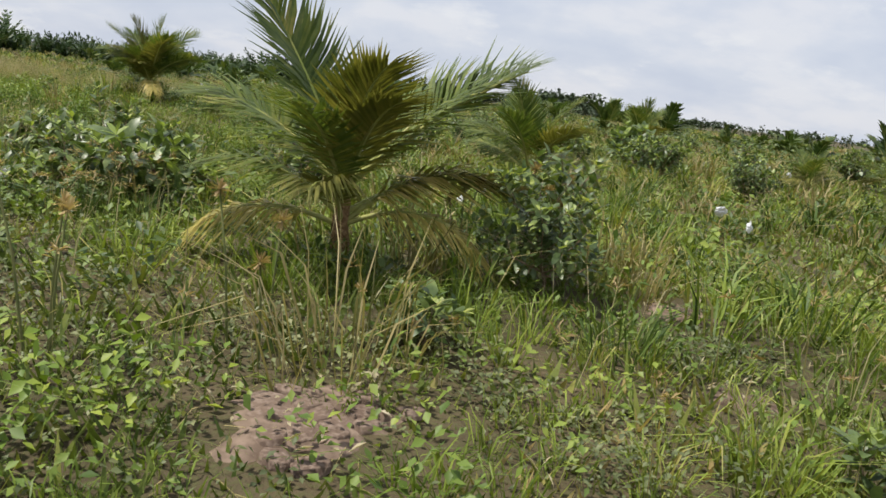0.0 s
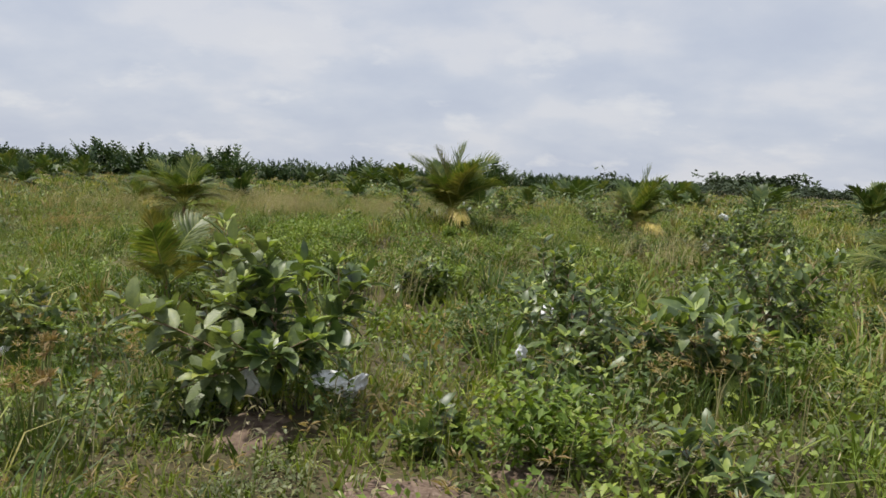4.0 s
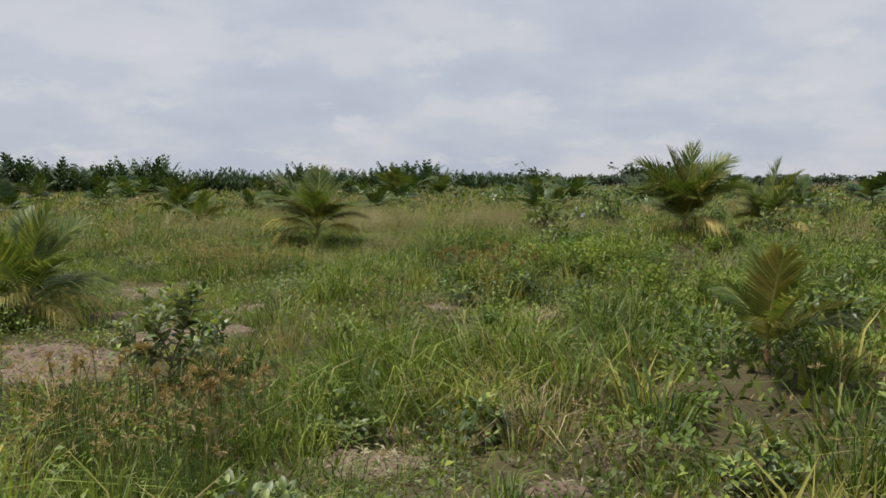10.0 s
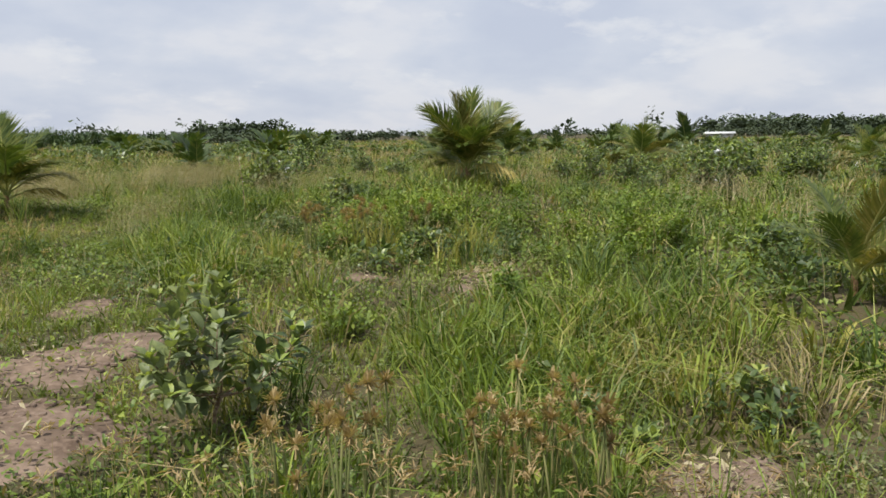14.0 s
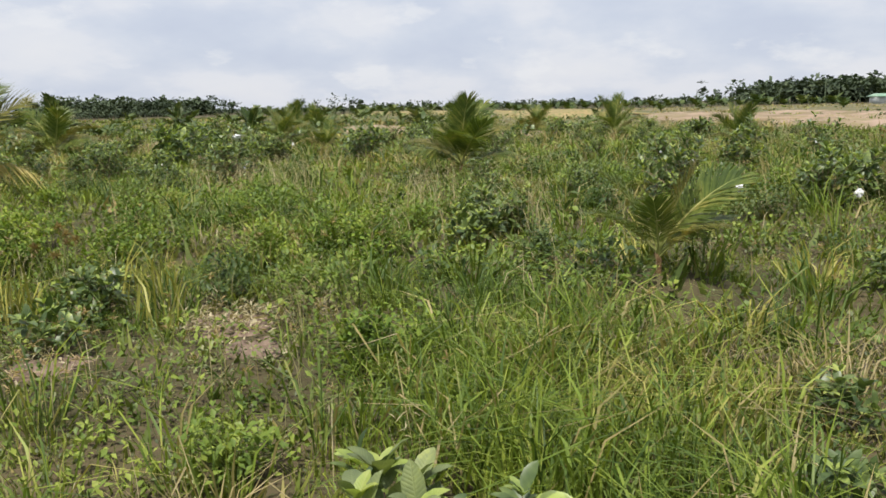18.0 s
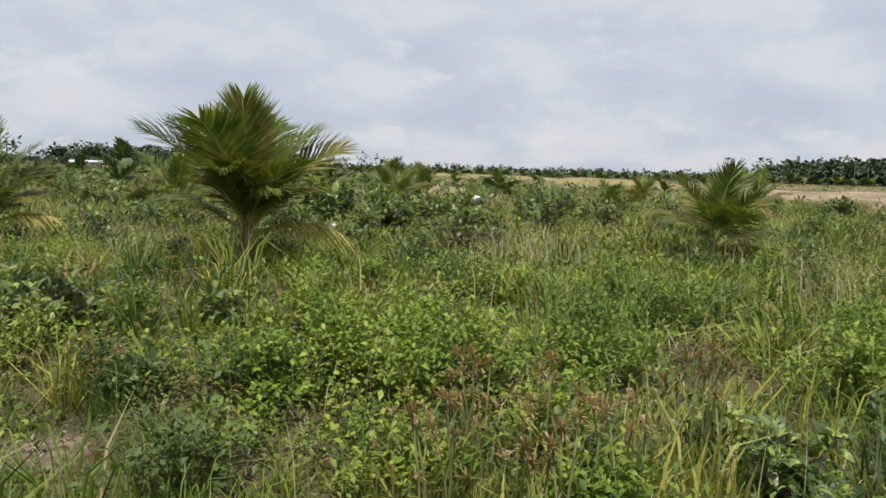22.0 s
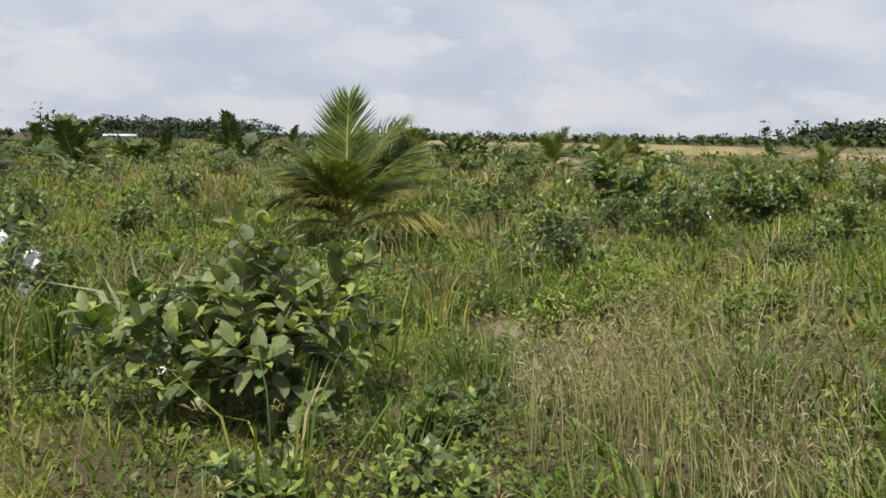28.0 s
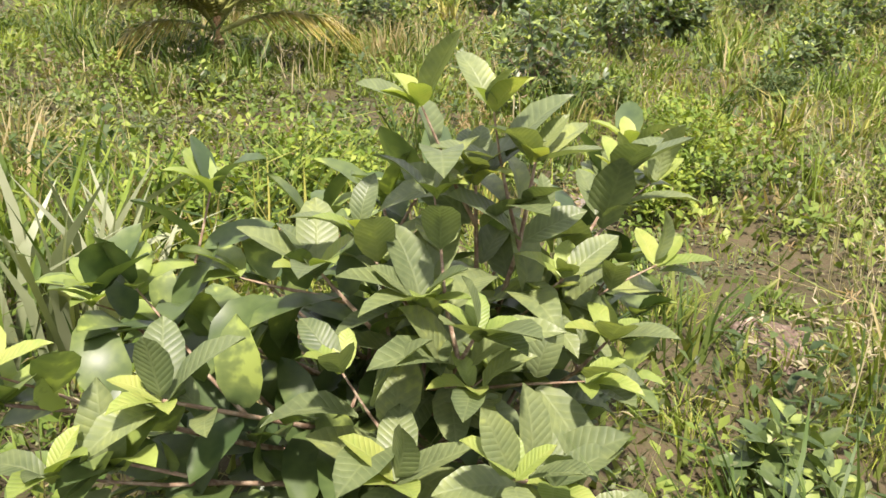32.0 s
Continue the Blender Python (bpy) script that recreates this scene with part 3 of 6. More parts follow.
BRUSH = [(-6.1, 12.9, 0.25), (-6.4, 13.9, 0.3), (-6.75, 13.5, 0.3), (-6.6, 14.6, 0.3), (-6.3, 16.9, 0.25), (-4.3, 18.9, 0.35), (-14.0, 23.3, 0.5)]
YELLOW = [(-5.4, 11.4, 0.35), (-6.6, 17.9, 0.3), (-7.0, 19.1, 0.45), (-5.9, 18.4, 0.3), (-6.0, 18.9, 0.25), (-7.2, 19.6, 0.3), (-5.0, 12.1, 0.15), (-5.6, 11.5, 0.2), (-2.9, 28.7, 0.3), (-4.4, 29.6, 0.25)]
DARK = [(-0.7, 15.6, 0.5), (-13.9, 23.2, 0.8), (-10.3, 19.8, 0.45), (-2.0, 19.4, 0.5), (-5.2, 24.2, 0.4), (-2.2, 33.0, 0.9), (-5.6, 30.1, 0.35), (-3.1, 30.9, 0.5), (2.1, 10.2, 0.4), (-2.4, 10.5, 0.3), (-6.9, 18.3, 0.4), (-1.5, 10.4, 0.3), (-8.0, 11.9, 0.3)]
BANKS = [((78, 16), (27, 2.5), 4.5), ((62, 14), (40, 6), 6.0), ((112, 34), (70, 22), 9.0), ((160, 84), (120, 40), 8.0), ((44, 36), (32, 32), 3.5), ((30, 22), (23, 18), 2.2), ((75, 5), (40, -6), 5.0)]


HEAPS = [(-6.4, 17.5, 0.42, 420), (-4.5, 27.3, 0.4, 160), (-7.8, 12.9, 0.3, 120), (-2.4, 30.6, 0.5, 120)]


def on_bank(x, y):
    """1 on the bare banks of the far field, with an uneven edge."""
    out = np.zeros_like(np.asarray(x, float))
    for (ax, ay), (bx, by), r in BANKS:
        ux, uy = bx - ax, by - ay
        f = np.clip(((x - ax) * ux + (y - ay) * uy) / (ux * ux + uy * uy), 0, 1)
        d = np.hypot(x - ax - f * ux, y - ay - f * uy) / (r * (0.6 + 0.8 * waves(x, y, 7.0, 95)))
        out = np.maximum(out, np.clip((1 - d) * 4, 0, 1))
    return out


def in_dry_field(x, y):
    """1 on the dry open land beyond the orchard, with an uneven edge."""
    x, y = np.asarray(x, float), np.asarray(y, float)
    edge = 40 + 0.30 * np.abs(y - 10) + 14 * np.clip((y - 22) / 20, 0, 1) + 9 * (waves(x, y, 22.0, 121) - 0.5)
    return np.clip((x - edge) / 5, 0, 1) * np.clip((88 - y) / 10, 0, 1)


def bare(x, y):
    return np.maximum(near_any(x, y, MUD), near_any(x, y, WATER))


# ---- ground ----
def ground_sheet():
    xs = np.concatenate([-np.geomspace(2500, 32, 14), np.arange(-30, 26, 0.34), np.geomspace(27, 2500, 16)])
    ys = np.concatenate([-np.geomspace(2500, 4, 14), np.arange(-3, 46, 0.34), np.geomspace(47, 2500, 16)])
    gx, gy = np.meshgrid(xs, ys)
    far = np.clip((np.hypot(gx + 4, gy - 16) - 25) / 15, 0, 1)
    gz_ = ground_z(gx, gy) * (1 - far) - 0.06 * far
    v = np.stack([gx, gy, gz_], -1).reshape(-1, 3)
    w, h = len(xs), len(ys)
    i = (np.arange(h - 1)[:, None] * w + np.arange(w - 1)).ravel()
    t = np.concatenate([np.stack([i, i + 1, i + w + 1], 1), np.stack([i, i + w + 1, i + w], 1)])
    ob = new("ground", tri_mesh("ground", v, t, [M_SOIL], smooth=True))
    tagged(ob, "uneven brown field soil with worn muddy spots", "ground", kind="structure")


ground_sheet()


def mud_sheet(x, y, r, k):
    """A bare patch of mud with a ragged edge that dips into the soil."""
    rr = np.random.default_rng(60 + k)
    n, rings = 40, 9
    a = np.linspace(0, 2 * np.pi, n + 1)[:-1]
    edge = r * (0.9 + 0.16 * np.sin(2 * a + k) + 0.12 * np.sin(5 * a + 2 * k) + 0.09 * rr.normal(size=n))
    v = [(x, y, float(ground_z(x, y)) + 0.02)]
    for j in range(1, rings + 1):
        f = j / rings
        px, py = x + edge * f * np.cos(a), y + edge * f * np.sin(a)
        v += list(zip(px, py, ground_z(px, py) + (0.02 - 0.05 * f ** 6) + rr.normal(0, 0.004, n)))
    t = [(0, 1 + j, 1 + (j + 1) % n) for j in range(n)]
    for i in range(rings - 1):
        for j in range(n):
            p0, p1 = 1 + i * n + j, 1 + i * n + (j + 1) % n
            t += [(p0, p0 + n, p1 + n), (p0, p1 + n, p1)]
    tagged(new("mud", tri_mesh("mud", v, t, [M_CRACK], smooth=True)), "bare brown mud between the weeds", "mud", kind="structure")


for k, (mx_, my_, mr) in enumerate(MUD):
    mud_sheet(mx_, my_, mr, k)


def water(x, y, r, k):
    """A shallow puddle with an uneven edge."""
    rr = np.random.default_rng(k)
    a = np.linspace(0, 2 * np.pi, 26)[:-1]
    rad = r * (0.75 + 0.25 * np.sin(2 * a + k) + 0.12 * rr.normal(size=25))
    z = float(ground_z(x, y)) + 0.006
    v = np.vstack([[x, y, z], np.stack([x + rad * np.cos(a), y + 0.8 * rad * np.sin(a), 0 * a + z], -1)])
    t = [(0, 1 + j, 1 + (j + 1) % 25) for j in range(25)]
    tagged(new("puddle", tri_mesh("puddle", v, t, [M_WATER])), "shallow brown muddy puddle between the weeds", "puddle", kind="structure")


for k, (wx, wy, wr) in enumerate(WATER):
    water(wx, wy, wr, k)


def clods(x, y, r, count, size, k):
    """A patch of dried mud broken into clods, each one a piece with its own edges."""
    rr = np.random.default_rng(k)
    top = empty("mud_patch", pose(x, y, 0), "bare dried mud broken into cracked clods", "mud")
    shapes = []
    for s in range(4):
        n = 6 + s % 3
        a = np.linspace(0, 2 * np.pi, n + 1)[:-1] + rr.normal(0, 0.14, n)
        rad = rr.uniform(0.44, 0.56, n)
        ring = np.stack([rad * np.cos(a), rad * np.sin(a)], -1)
        v = np.vstack([np.c_[ring * 1.05, np.full(n, -0.35)], np.c_[ring, np.full(n, 0.10)], np.c_[ring * 0.90, rr.uniform(0.13, 0.17, n)], [[0, 0, 0.16]]])
        t = []
        for j in range(n):
            q = (j + 1) % n
            t += [(j, q, n + q), (j, n + q, n + j), (n + j, n + q, 2 * n + q), (n + j, 2 * n + q, 2 * n + j), (2 * n + j, 2 * n + q, 3 * n)]
        shapes.append(tri_mesh("clod", v, t, [M_MUD]))
    g = size * 0.93
    spots = [(i * g + (j % 2) * g / 2, j * g * 0.87) for i in range(-20, 21) for j in range(-20, 21)]
    spots = [p for p in spots if math.hypot(p[0], p[1] * 1.25) < r * (0.8 + 0.3 * math.sin(3 * math.atan2(p[1], p[0]) + k))]
    rr.shuffle(spots)
    if count < 50:
        spots = [(px * rr.uniform(0.6, 1.2), py * rr.uniform(0.6, 1.2)) for px, py in spots]
    for px, py in spots[:count]:
        px, py = px + rr.normal(0, 0.10) * size, py + rr.normal(0, 0.10) * size
        s = size * rr.uniform(0.8, 1.12)
        m = pose(px, py, float(ground_z(x + px, y + py)) + 0.018, rr.normal(0, 4), rr.normal(0, 4), rr.uniform(0, 360)) @ Matrix.Diagonal((s, s * rr.uniform(0.75, 1.0), s * 0.55, 1))
        child("clod", shapes[int(rr.integers(4))], top, m)


for k, (cx, cy, cr, cc, cs) in enumerate([(2.30, 8.30, 0.36, 40, 0.12), (-7.80, 12.95, 0.36, 90, 0.075), (-11.2, 15.5, 0.9, 45, 0.075), (-10.6, 16.5, 0.7, 40, 0.07), (-11.9, 17.6, 0.7, 30, 0.07), (-4.35, 27.5, 0.24, 50, 0.06), (-0.92, 9.68, 0.28, 40, 0.08)]):
    clods(cx, cy, cr, cc, cs, k)


# ---- grasses and weeds ----
def grass_keep(x, y):
    k = np.clip(1.35 * waves(x, y, 2.6, 3) - 0.22, 0.10, 1) + near_any(x, y, TALL, 0.8) + near_any(x, y, FRESH, 0.5)
    k *= 1 - 0.92 * bare(x, y)
    k *= 1 - 0.5 * near_any(x, y, CREEP) - 0.6 * near_any(x, y, LIME)
    return np.clip(k, 0.02, 1)


def sward(x, y):
    """How high the grass stands, from 0.3 to about 2.6: humps and hollows, tall patches and short fine ones."""
    h = 0.28 + 1.15 * waves(x, y, 0.9, 12) * waves(x, y, 1.9, 13) + 0.55 * waves(x, y, 5.0, 15)
    h = h * (1 - 0.35 * near_any(x, y, FRESH, 0.5)) + 1.1 * near_any(x, y, TALL, 0.8)
    return h


def field_grass():
    a, fresh, rush = [], [], []
    for d0, d1, dens, n, h, w in ((0, 3.5, 22, 28, 0.20, 0.0058), (3.5, 7, 16, 22, 0.22, 0.0085), (7, 13, 10, 13, 0.25, 0.014), (13, 24, 4.6, 8, 0.28, 0.032)):
        cx, cy = scatter(d0, d1, dens, grass_keep)
        x, y, way = clumped(cx, cy, n, 0.075 + 0.003 * d1)
        soft = rng.random(len(x)) < 1.3 * near_any(x, y, FRESH, 0.5)
        a.append(blades(x[~soft], y[~soft], h * sward(x[~soft], y[~soft]), w, 0.75, heading=way[~soft]))
        fresh.append(blades(x[soft], y[soft], h * sward(x[soft], y[soft]), w * 0.8, 0.6, heading=way[soft]))
    # thin upright rushes under the sedge
    for d0, d1, dens, n, w in ((0, 5, 44, 26, 0.0045), (5, 12, 14, 16, 0.009)):
        cx, cy = scatter(d0, d1, dens, lambda x, y: near_any(x, y, BROWN, 0.5) * (1 - bare(x, y)))
        x, y, way = clumped(cx, cy, n, 0.10)
        rush.append(blades(x, y, 0.30 * (0.7 + 0.5 * waves(x, y, 0.8, 14)), w, 0.35, heading=way))
    stuff("rushes", joined(rush), [M_GRASS_DARK], "thin upright dark green rushes under the sedge", category="rushes")
    stuff("meadow_grass", joined(a), [M_GRASS], "dense green meadow grass bent by the wind", category="grass")
    stuff("fine_grass", joined(fresh), [M_FRESH], "soft patches of fine light green grass", category="grass")
    far = []
    for d0, d1, dens, h, w in ((24, 45, 9, 0.27, 0.072), (45, 90, 2.5, 0.27, 0.16), (90, 190, 0.5, 0.40, 0.35)):
        x, y = scatter(d0, d1, dens, lambda x, y: (0.45 + 0.55 * waves(x, y, 9.0, 5)) * (1 - 0.5 * on_bank(x, y)) * (1 - 0.85 * in_dry_field(x, y)))
        far.append(blades(x, y, h * (0.35 + 1.2 * waves(x, y, 7.0, 6) * waves(x, y, 2.5, 8)), w, 0.8))
    # beyond the footpath, where the walk turns its back
    x, y = rng.uniform(-45, 25, 14000), rng.uniform(-25, 40, 14000)
    d, field = way_distance(x, y)
    ok = (d > 1.0) & ~(field | (y > 6.0 - (x + 5) * 0.85))
    far.append(blades(x[ok], y[ok], np.full(int(ok.sum()), 0.26), 0.07, 0.8))
    stuff("distant_grass", joined(far), [M_GRASS_FAR], "rough green and straw-coloured grass of the far field", category="grass")


def tall_tufts():
    """Upright clumps of long broad blades."""
    a = []
    for d0, d1, dens, w in ((0.3, 4, 3.2, 0.011), (4, 9, 1.5, 0.014), (9, 22, 0.45, 0.025)):
        cx, cy = scatter(d0, d1, dens, lambda x, y: np.clip(waves(x, y, 2.5, 21) * 0.6 - 0.2 + 0.9 * near_any(x, y, TALL, 0.8), 0, 1) * (1 - bare(x, y)))
        n = 30
        x, y, way = clumped(cx, cy, n, 0.16)
        a.append(blades(x, y, np.repeat(rng.uniform(0.38, 0.68, len(cx)), n), w, 0.6, spread=0.4, heading=way))
    # clumps beside the last bush
    for cx, cy, h, n, s in ((-4.80, 29.85, 0.5, 120, 0.2), (-4.39, 30.42, 0.6, 150, 0.3), (-5.35, 30.71, 0.6, 160, 0.3), (-3.89, 29.43, 0.5, 120, 0.3)):
        x, y = rng.normal(cx, s, n), rng.normal(cy, s, n)
        a.append(blades(x, y, np.full(n, h), 0.018, 0.5, spread=0.35))
    silver = blades(rng.normal(-5.0, 0.12, 46), rng.normal(29.95, 0.14, 46), rng.uniform(0.5, 0.82, 46), 0.034, 0.35, spread=0.3)
    stuff("broad_leaf_grass", silver, [M_SILVER], "broad silvery green grass blades in a clump", category="grass")
    lush = []
    for lx, ly, lr, n in ((-7.9, 24.5, 0.7, 800), (-7.5, 25.7, 0.7, 900), (-6.6, 25.5, 0.7, 800), (-8.3, 23.8, 0.5, 420), (-5.9, 25.0, 0.5, 420), (-4.9, 25.4, 0.5, 300), (-9.15, 18.7, 0.45, 300), (-9.2, 19.6, 0.5, 360), (-8.9, 20.6, 0.5, 360), (-8.8, 21.6, 0.5, 360), (-8.6, 22.7, 0.5, 360)):
        r_, a_ = lr * np.sqrt(rng.random(n)), rng.uniform(0, 6.283, n)
        x, y = lx + r_ * np.cos(a_), ly + r_ * np.sin(a_)
        lush.append(blades(x, y, 0.30 + 0.40 * waves(x, y, 0.5, 131), 0.013, 0.85, spread=0.35))
    lv, lt = joined(lush)
    stuff("lush_grass", (lv, lt), [M_GRASS_DARK, M_GRASS], "lush dark green grass with broad bending blades", np.repeat(rng.random(len(lt) // 3) < 0.55, 3), category="grass")
    for lx, ly, lr, n in ((-7.0, 14.4, 0.8, 700), (-7.6, 15.2, 0.8, 650), (-6.4, 15.1, 0.7, 450), (-8.2, 14.2, 0.6, 350)):
        r_, a_ = lr * np.sqrt(rng.random(n)), rng.uniform(0, 6.283, n)
        x, y = lx + r_ * np.cos(a_), ly + r_ * np.sin(a_)
        a.append(blades(x, y, 0.30 + 0.40 * waves(x, y, 0.5, 131), 0.012, 0.8, spread=0.35))
    tv, tt = joined(a)
    stuff("grass_tufts", (tv, tt), [M_GRASS, M_DRY, M_GRASS_DARK], "tall clumps of broad green grass blades", np.repeat(rng.choice(3, len(tt) // 3, p=(0.62, 0.14, 0.24)), 3), category="grass")


def tussocks():
    """Separate humps of grass over the whole field: dark, green, straw-coloured and yellowing ones."""
    parts, index = [], []
    bands = ((1.3, 5, 0.6, 66, 0.009), (5, 11, 1.4, 42, 0.015), (11, 20, 1.1, 24, 0.031), (20, 36, 0.5, 16, 0.06), (36, 75, 0.15, 16, 0.10), (75, 150, 0.03, 14, 0.22))
    for kind, (share, seed, lean, tall) in enumerate([(0.8, 101, 0.75, 1.0), (1.0, 103, 0.8, 1.0), (0.4, 107, 0.55, 1.15), (0.18, 109, 0.6, 0.95)]):
        for d0, d1, dens, n, w in bands:
            cx, cy = scatter(d0, d1, dens * share, lambda x, y: np.clip(waves(x, y, 3.5, seed) * 1.7 - 0.55, 0.02, 1) * (1 - bare(x, y)) * (1 - 0.8 * near_any(x, y, CREEP)) * (1 - 0.8 * near_any(x, y, FRESH, 0.5)) * (1 - 0.8 * on_bank(x, y)) * (1 - 0.7 * in_dry_field(x, y)))
            if not len(cx):
                continue
            hh, rad = rng.uniform(0.22, 0.62, len(cx)) * tall, rng.uniform(0.10, 0.32, len(cx)) * (1 + 0.02 * d0)
            ang, u = rng.uniform(0, 6.283, (len(cx), n)), rng.random((len(cx), n)) ** 0.6
            x, y = cx[:, None] + rad[:, None] * u * np.cos(ang), cy[:, None] + rad[:, None] * u * np.sin(ang)
            h = hh[:, None] * (1.08 - 0.5 * u * u)
            v, t = blades(x.ravel(), y.ravel(), h.ravel(), w, lean, spread=0.35, heading=ang.ravel())
            parts.append((v, t)); index.append(np.full(len(t), kind))
    stuff("grass_tussocks", joined(parts), [M_GRASS_DARK, M_GRASS, M_DRY, M_YELLOW], "uneven tussocks of dark green, yellowing and straw-coloured grass", np.concatenate(index), "grass")


def yellow_stalks():
    """Upright yellowing reeds by the wet spots."""
    x, y = scatter(0, 14, 170, lambda x, y: near_any(x, y, YELLOW, 0.6) * (1 - bare(x, y)))
    stuff("yellow_reeds", blades(x, y, np.full(len(x), 0.5), 0.014, 0.35, spread=0.5), [M_YELLOW], "upright yellowing reeds beside the wet ground", category="reeds")


def dead_brush():
    """Tangled heaps of dead stalks and bent dry grass."""
    out = []
    for bx, by, br in BRUSH:
        n = int(520 * br + 60)
        a, r = rng.uniform(0, 6.283, n), br * np.sqrt(rng.random(n))
        px, py = bx + r * np.cos(a), by + r * np.sin(a)
        v, t = blades(px, py, rng.uniform(0.10, 0.26, n), 0.006, 1.5, spread=0.8)
        v = v.reshape(-1, 5, 3) + np.stack([0 * r, 0 * r, 0.30 * rng.random(n) * (1 - (r / br) ** 2)], -1)[:, None, :]
        out.append((v.reshape(-1, 3), t))
    stuff("dead_brush", joined(out), [M_DEAD, M_DRY], "tangled heaps of dead brown stalks and bent grass", np.repeat(rng.random(sum(len(t) for _, t in out) // 3 + 1) < 0.35, 3)[:sum(len(t) for _, t in out)], category="brush")


def dry_stalks():
    """Brown sedge: thin stems with spiky orange heads."""
    stems, heads = [], []
    for d0, d1, dens, w in ((0, 5, 75, 0.0045), (5, 12, 30, 0.008), (12, 26, 7, 0.018)):
        x, y = scatter(d0, d1, dens, lambda x, y: np.clip(near_any(x, y, BROWN, 0.6) + 0.07 * (waves(x, y, 1.6, 33) > 0.70), 0, 1) * (1 - bare(x, y)))
        h = rng.uniform(0.28, 0.58, len(x))
        stems.append(blades(x, y, h, w, 0.12, spread=0.05))
        hx, hy, hz = x, y, ground_z(x, y) + h * 0.97
        for _ in range(11):
            heads.append(leaflets(hx + rng.normal(0, 0.008, len(x)), hy + rng.normal(0, 0.008, len(x)), hz + rng.normal(0, 0.010, len(x)), 0.035 + w, 0.12 + w * 4, 0.45))
    v1, t1 = joined(stems); v2, t2 = joined(heads)
    v, t = joined([(v1, t1), (v2, t2)])
    stuff("brown_sedge", (v, t), [M_DRY, M_SEDGE], "brown sedge stalks with spiky orange seed heads", np.r_[np.zeros(len(t1)), np.ones(len(t2))], "sedge")


def pale_grass():
    """Thin stalks with loose feathery heads."""
    stems, heads = [], []
    plots = [(0, 5, 520, 0.0038, 0), (5, 12, 120, 0.008, 0), (12, 30, 26, 0.018, 0), (0, 6, 12, 0.004, 1), (6, 16, 10, 0.009, 1), (16, 34, 3.5, 0.024, 1)]
    for d0, d1, dens, w, wild in plots:
        if wild:
            x, y = scatter(d0, d1, dens, lambda x, y: (1 - bare(x, y)) * (1 - 0.85 * near_any(x, y, FRESH, 0.5)) * np.clip(waves(x, y, 4.0, 46) * 1.3 - 0.3, 0.03, 1))
        else:
            x, y = scatter(d0, d1, dens, lambda x, y: np.clip(near_any(x, y, PALE, 0.9), 0, 1) * (0.3 + 0.7 * waves(x, y, 0.7, 45)))
        h = rng.uniform(0.32, 0.60, len(x)) * (1.0 if wild else 1.34)
        stems.append(blades(x, y, h, w, 0.35, spread=0.12, heading=0.6))
        if d1 <= 34:
            for _ in range(5 if wild else 7):
                f = rng.uniform(0.72, 1.0, len(x))
                lean = 0.33 * h * f * f * rng.uniform(0.4, 1.4, len(x))
                heads.append(leaflets(x + lean * 0.82 + rng.normal(0, 0.02, len(x)), y + lean * 0.56 + rng.normal(0, 0.02, len(x)), ground_z(x, y) + h * f * 0.97, 0.032 + 1.8 * w, 0.11, 0.6))
    v1, t1 = joined(stems); v2, t2 = joined(heads)
    stuff("seeding_grass", joined([(v1, t1), (v2, t2)]), [M_PALE_STEM, M_PALE], "pale feathery grass gone to seed", np.r_[np.zeros(len(t1)), np.ones(len(t2))], "grass")


def weeds(name, mat, spots, keep_more, label, size, height, dens):
    out = []
    for d0, d1, f, s in ((0, 4, 0.9, 1.0), (4, 8, 0.40, 1.4), (8, 18, 0.09, 2.6)):
        x, y = scatter(d0, d1, dens * f, lambda x, y: np.clip(near_any(x, y, spots, 0.6) + keep_more(x, y), 0, 1) * (1 - 0.62 * bare(x, y)))
        x, y, way = clumped(x, y, 12, (0.05 + size) * (0.6 + 0.5 * s))
        z = ground_z(x, y) + rng.uniform(0.05, 1.0, len(x)) * np.repeat(rng.uniform(0.35, 1.0, len(x) // 12), 12) * height * (0.4 + 0.9 * waves(x, y, 0.9, 71))
        out.append(leaflets(x, y, z, size * s, 0.55, 0.25, way))
    stuff(name, joined(out), [mat], label, category="weeds")


def weed_clumps():
    """Leafy weeds standing in separate clumps: dark, olive and brown ones."""
    parts, index = [], []
    for kind, (dens, size, tall, ratio, seed) in enumerate([(0.85, 0.060, 0.34, 0.45, 31), (0.75, 0.045, 0.28, 0.40, 37), (0.75, 0.050, 0.28, 0.26, 41)]):
        for d0, d1, f, n, g in ((0.4, 6, 1.1, 70, 1.0), (6, 13, 1.0, 50, 1.4), (13, 28, 0.65, 32, 2.2), (28, 55, 0.16, 26, 4.0)):
            cx, cy = scatter(d0, d1, dens * f, lambda x, y: np.clip(waves(x, y, 3.2, seed) * 1.5 - 0.35, 0, 1) * (1 - bare(x, y)) * (1 - 0.8 * near_any(x, y, CREEP)))
            hh, ww = rng.uniform(0.6, 1.35, len(cx)) * tall, rng.uniform(0.12, 0.30, len(cx))
            u = rng.random((len(cx), n)); a = rng.uniform(0, 6.283, (len(cx), n)); r = np.sqrt(rng.random((len(cx), n))) * ww[:, None]
            x, y = cx[:, None] + r * np.cos(a), cy[:, None] + r * np.sin(a)
            z = ground_z(x, y) + hh[:, None] * (0.15 + 0.9 * u) * (1 - 0.55 * (r / ww[:, None]) ** 2)
            v, t = leaflets(x.ravel(), y.ravel(), z.ravel(), size * g, ratio, 0.35, a.ravel())
            parts.append((v, t)); index.append(np.full(len(t), kind))
    stuff("weed_clumps", joined(parts), [M_DARKWEED, M_WEED, M_BROWNWEED], "clumps of dark green, olive and withered brown weeds", np.concatenate(index), "weeds")


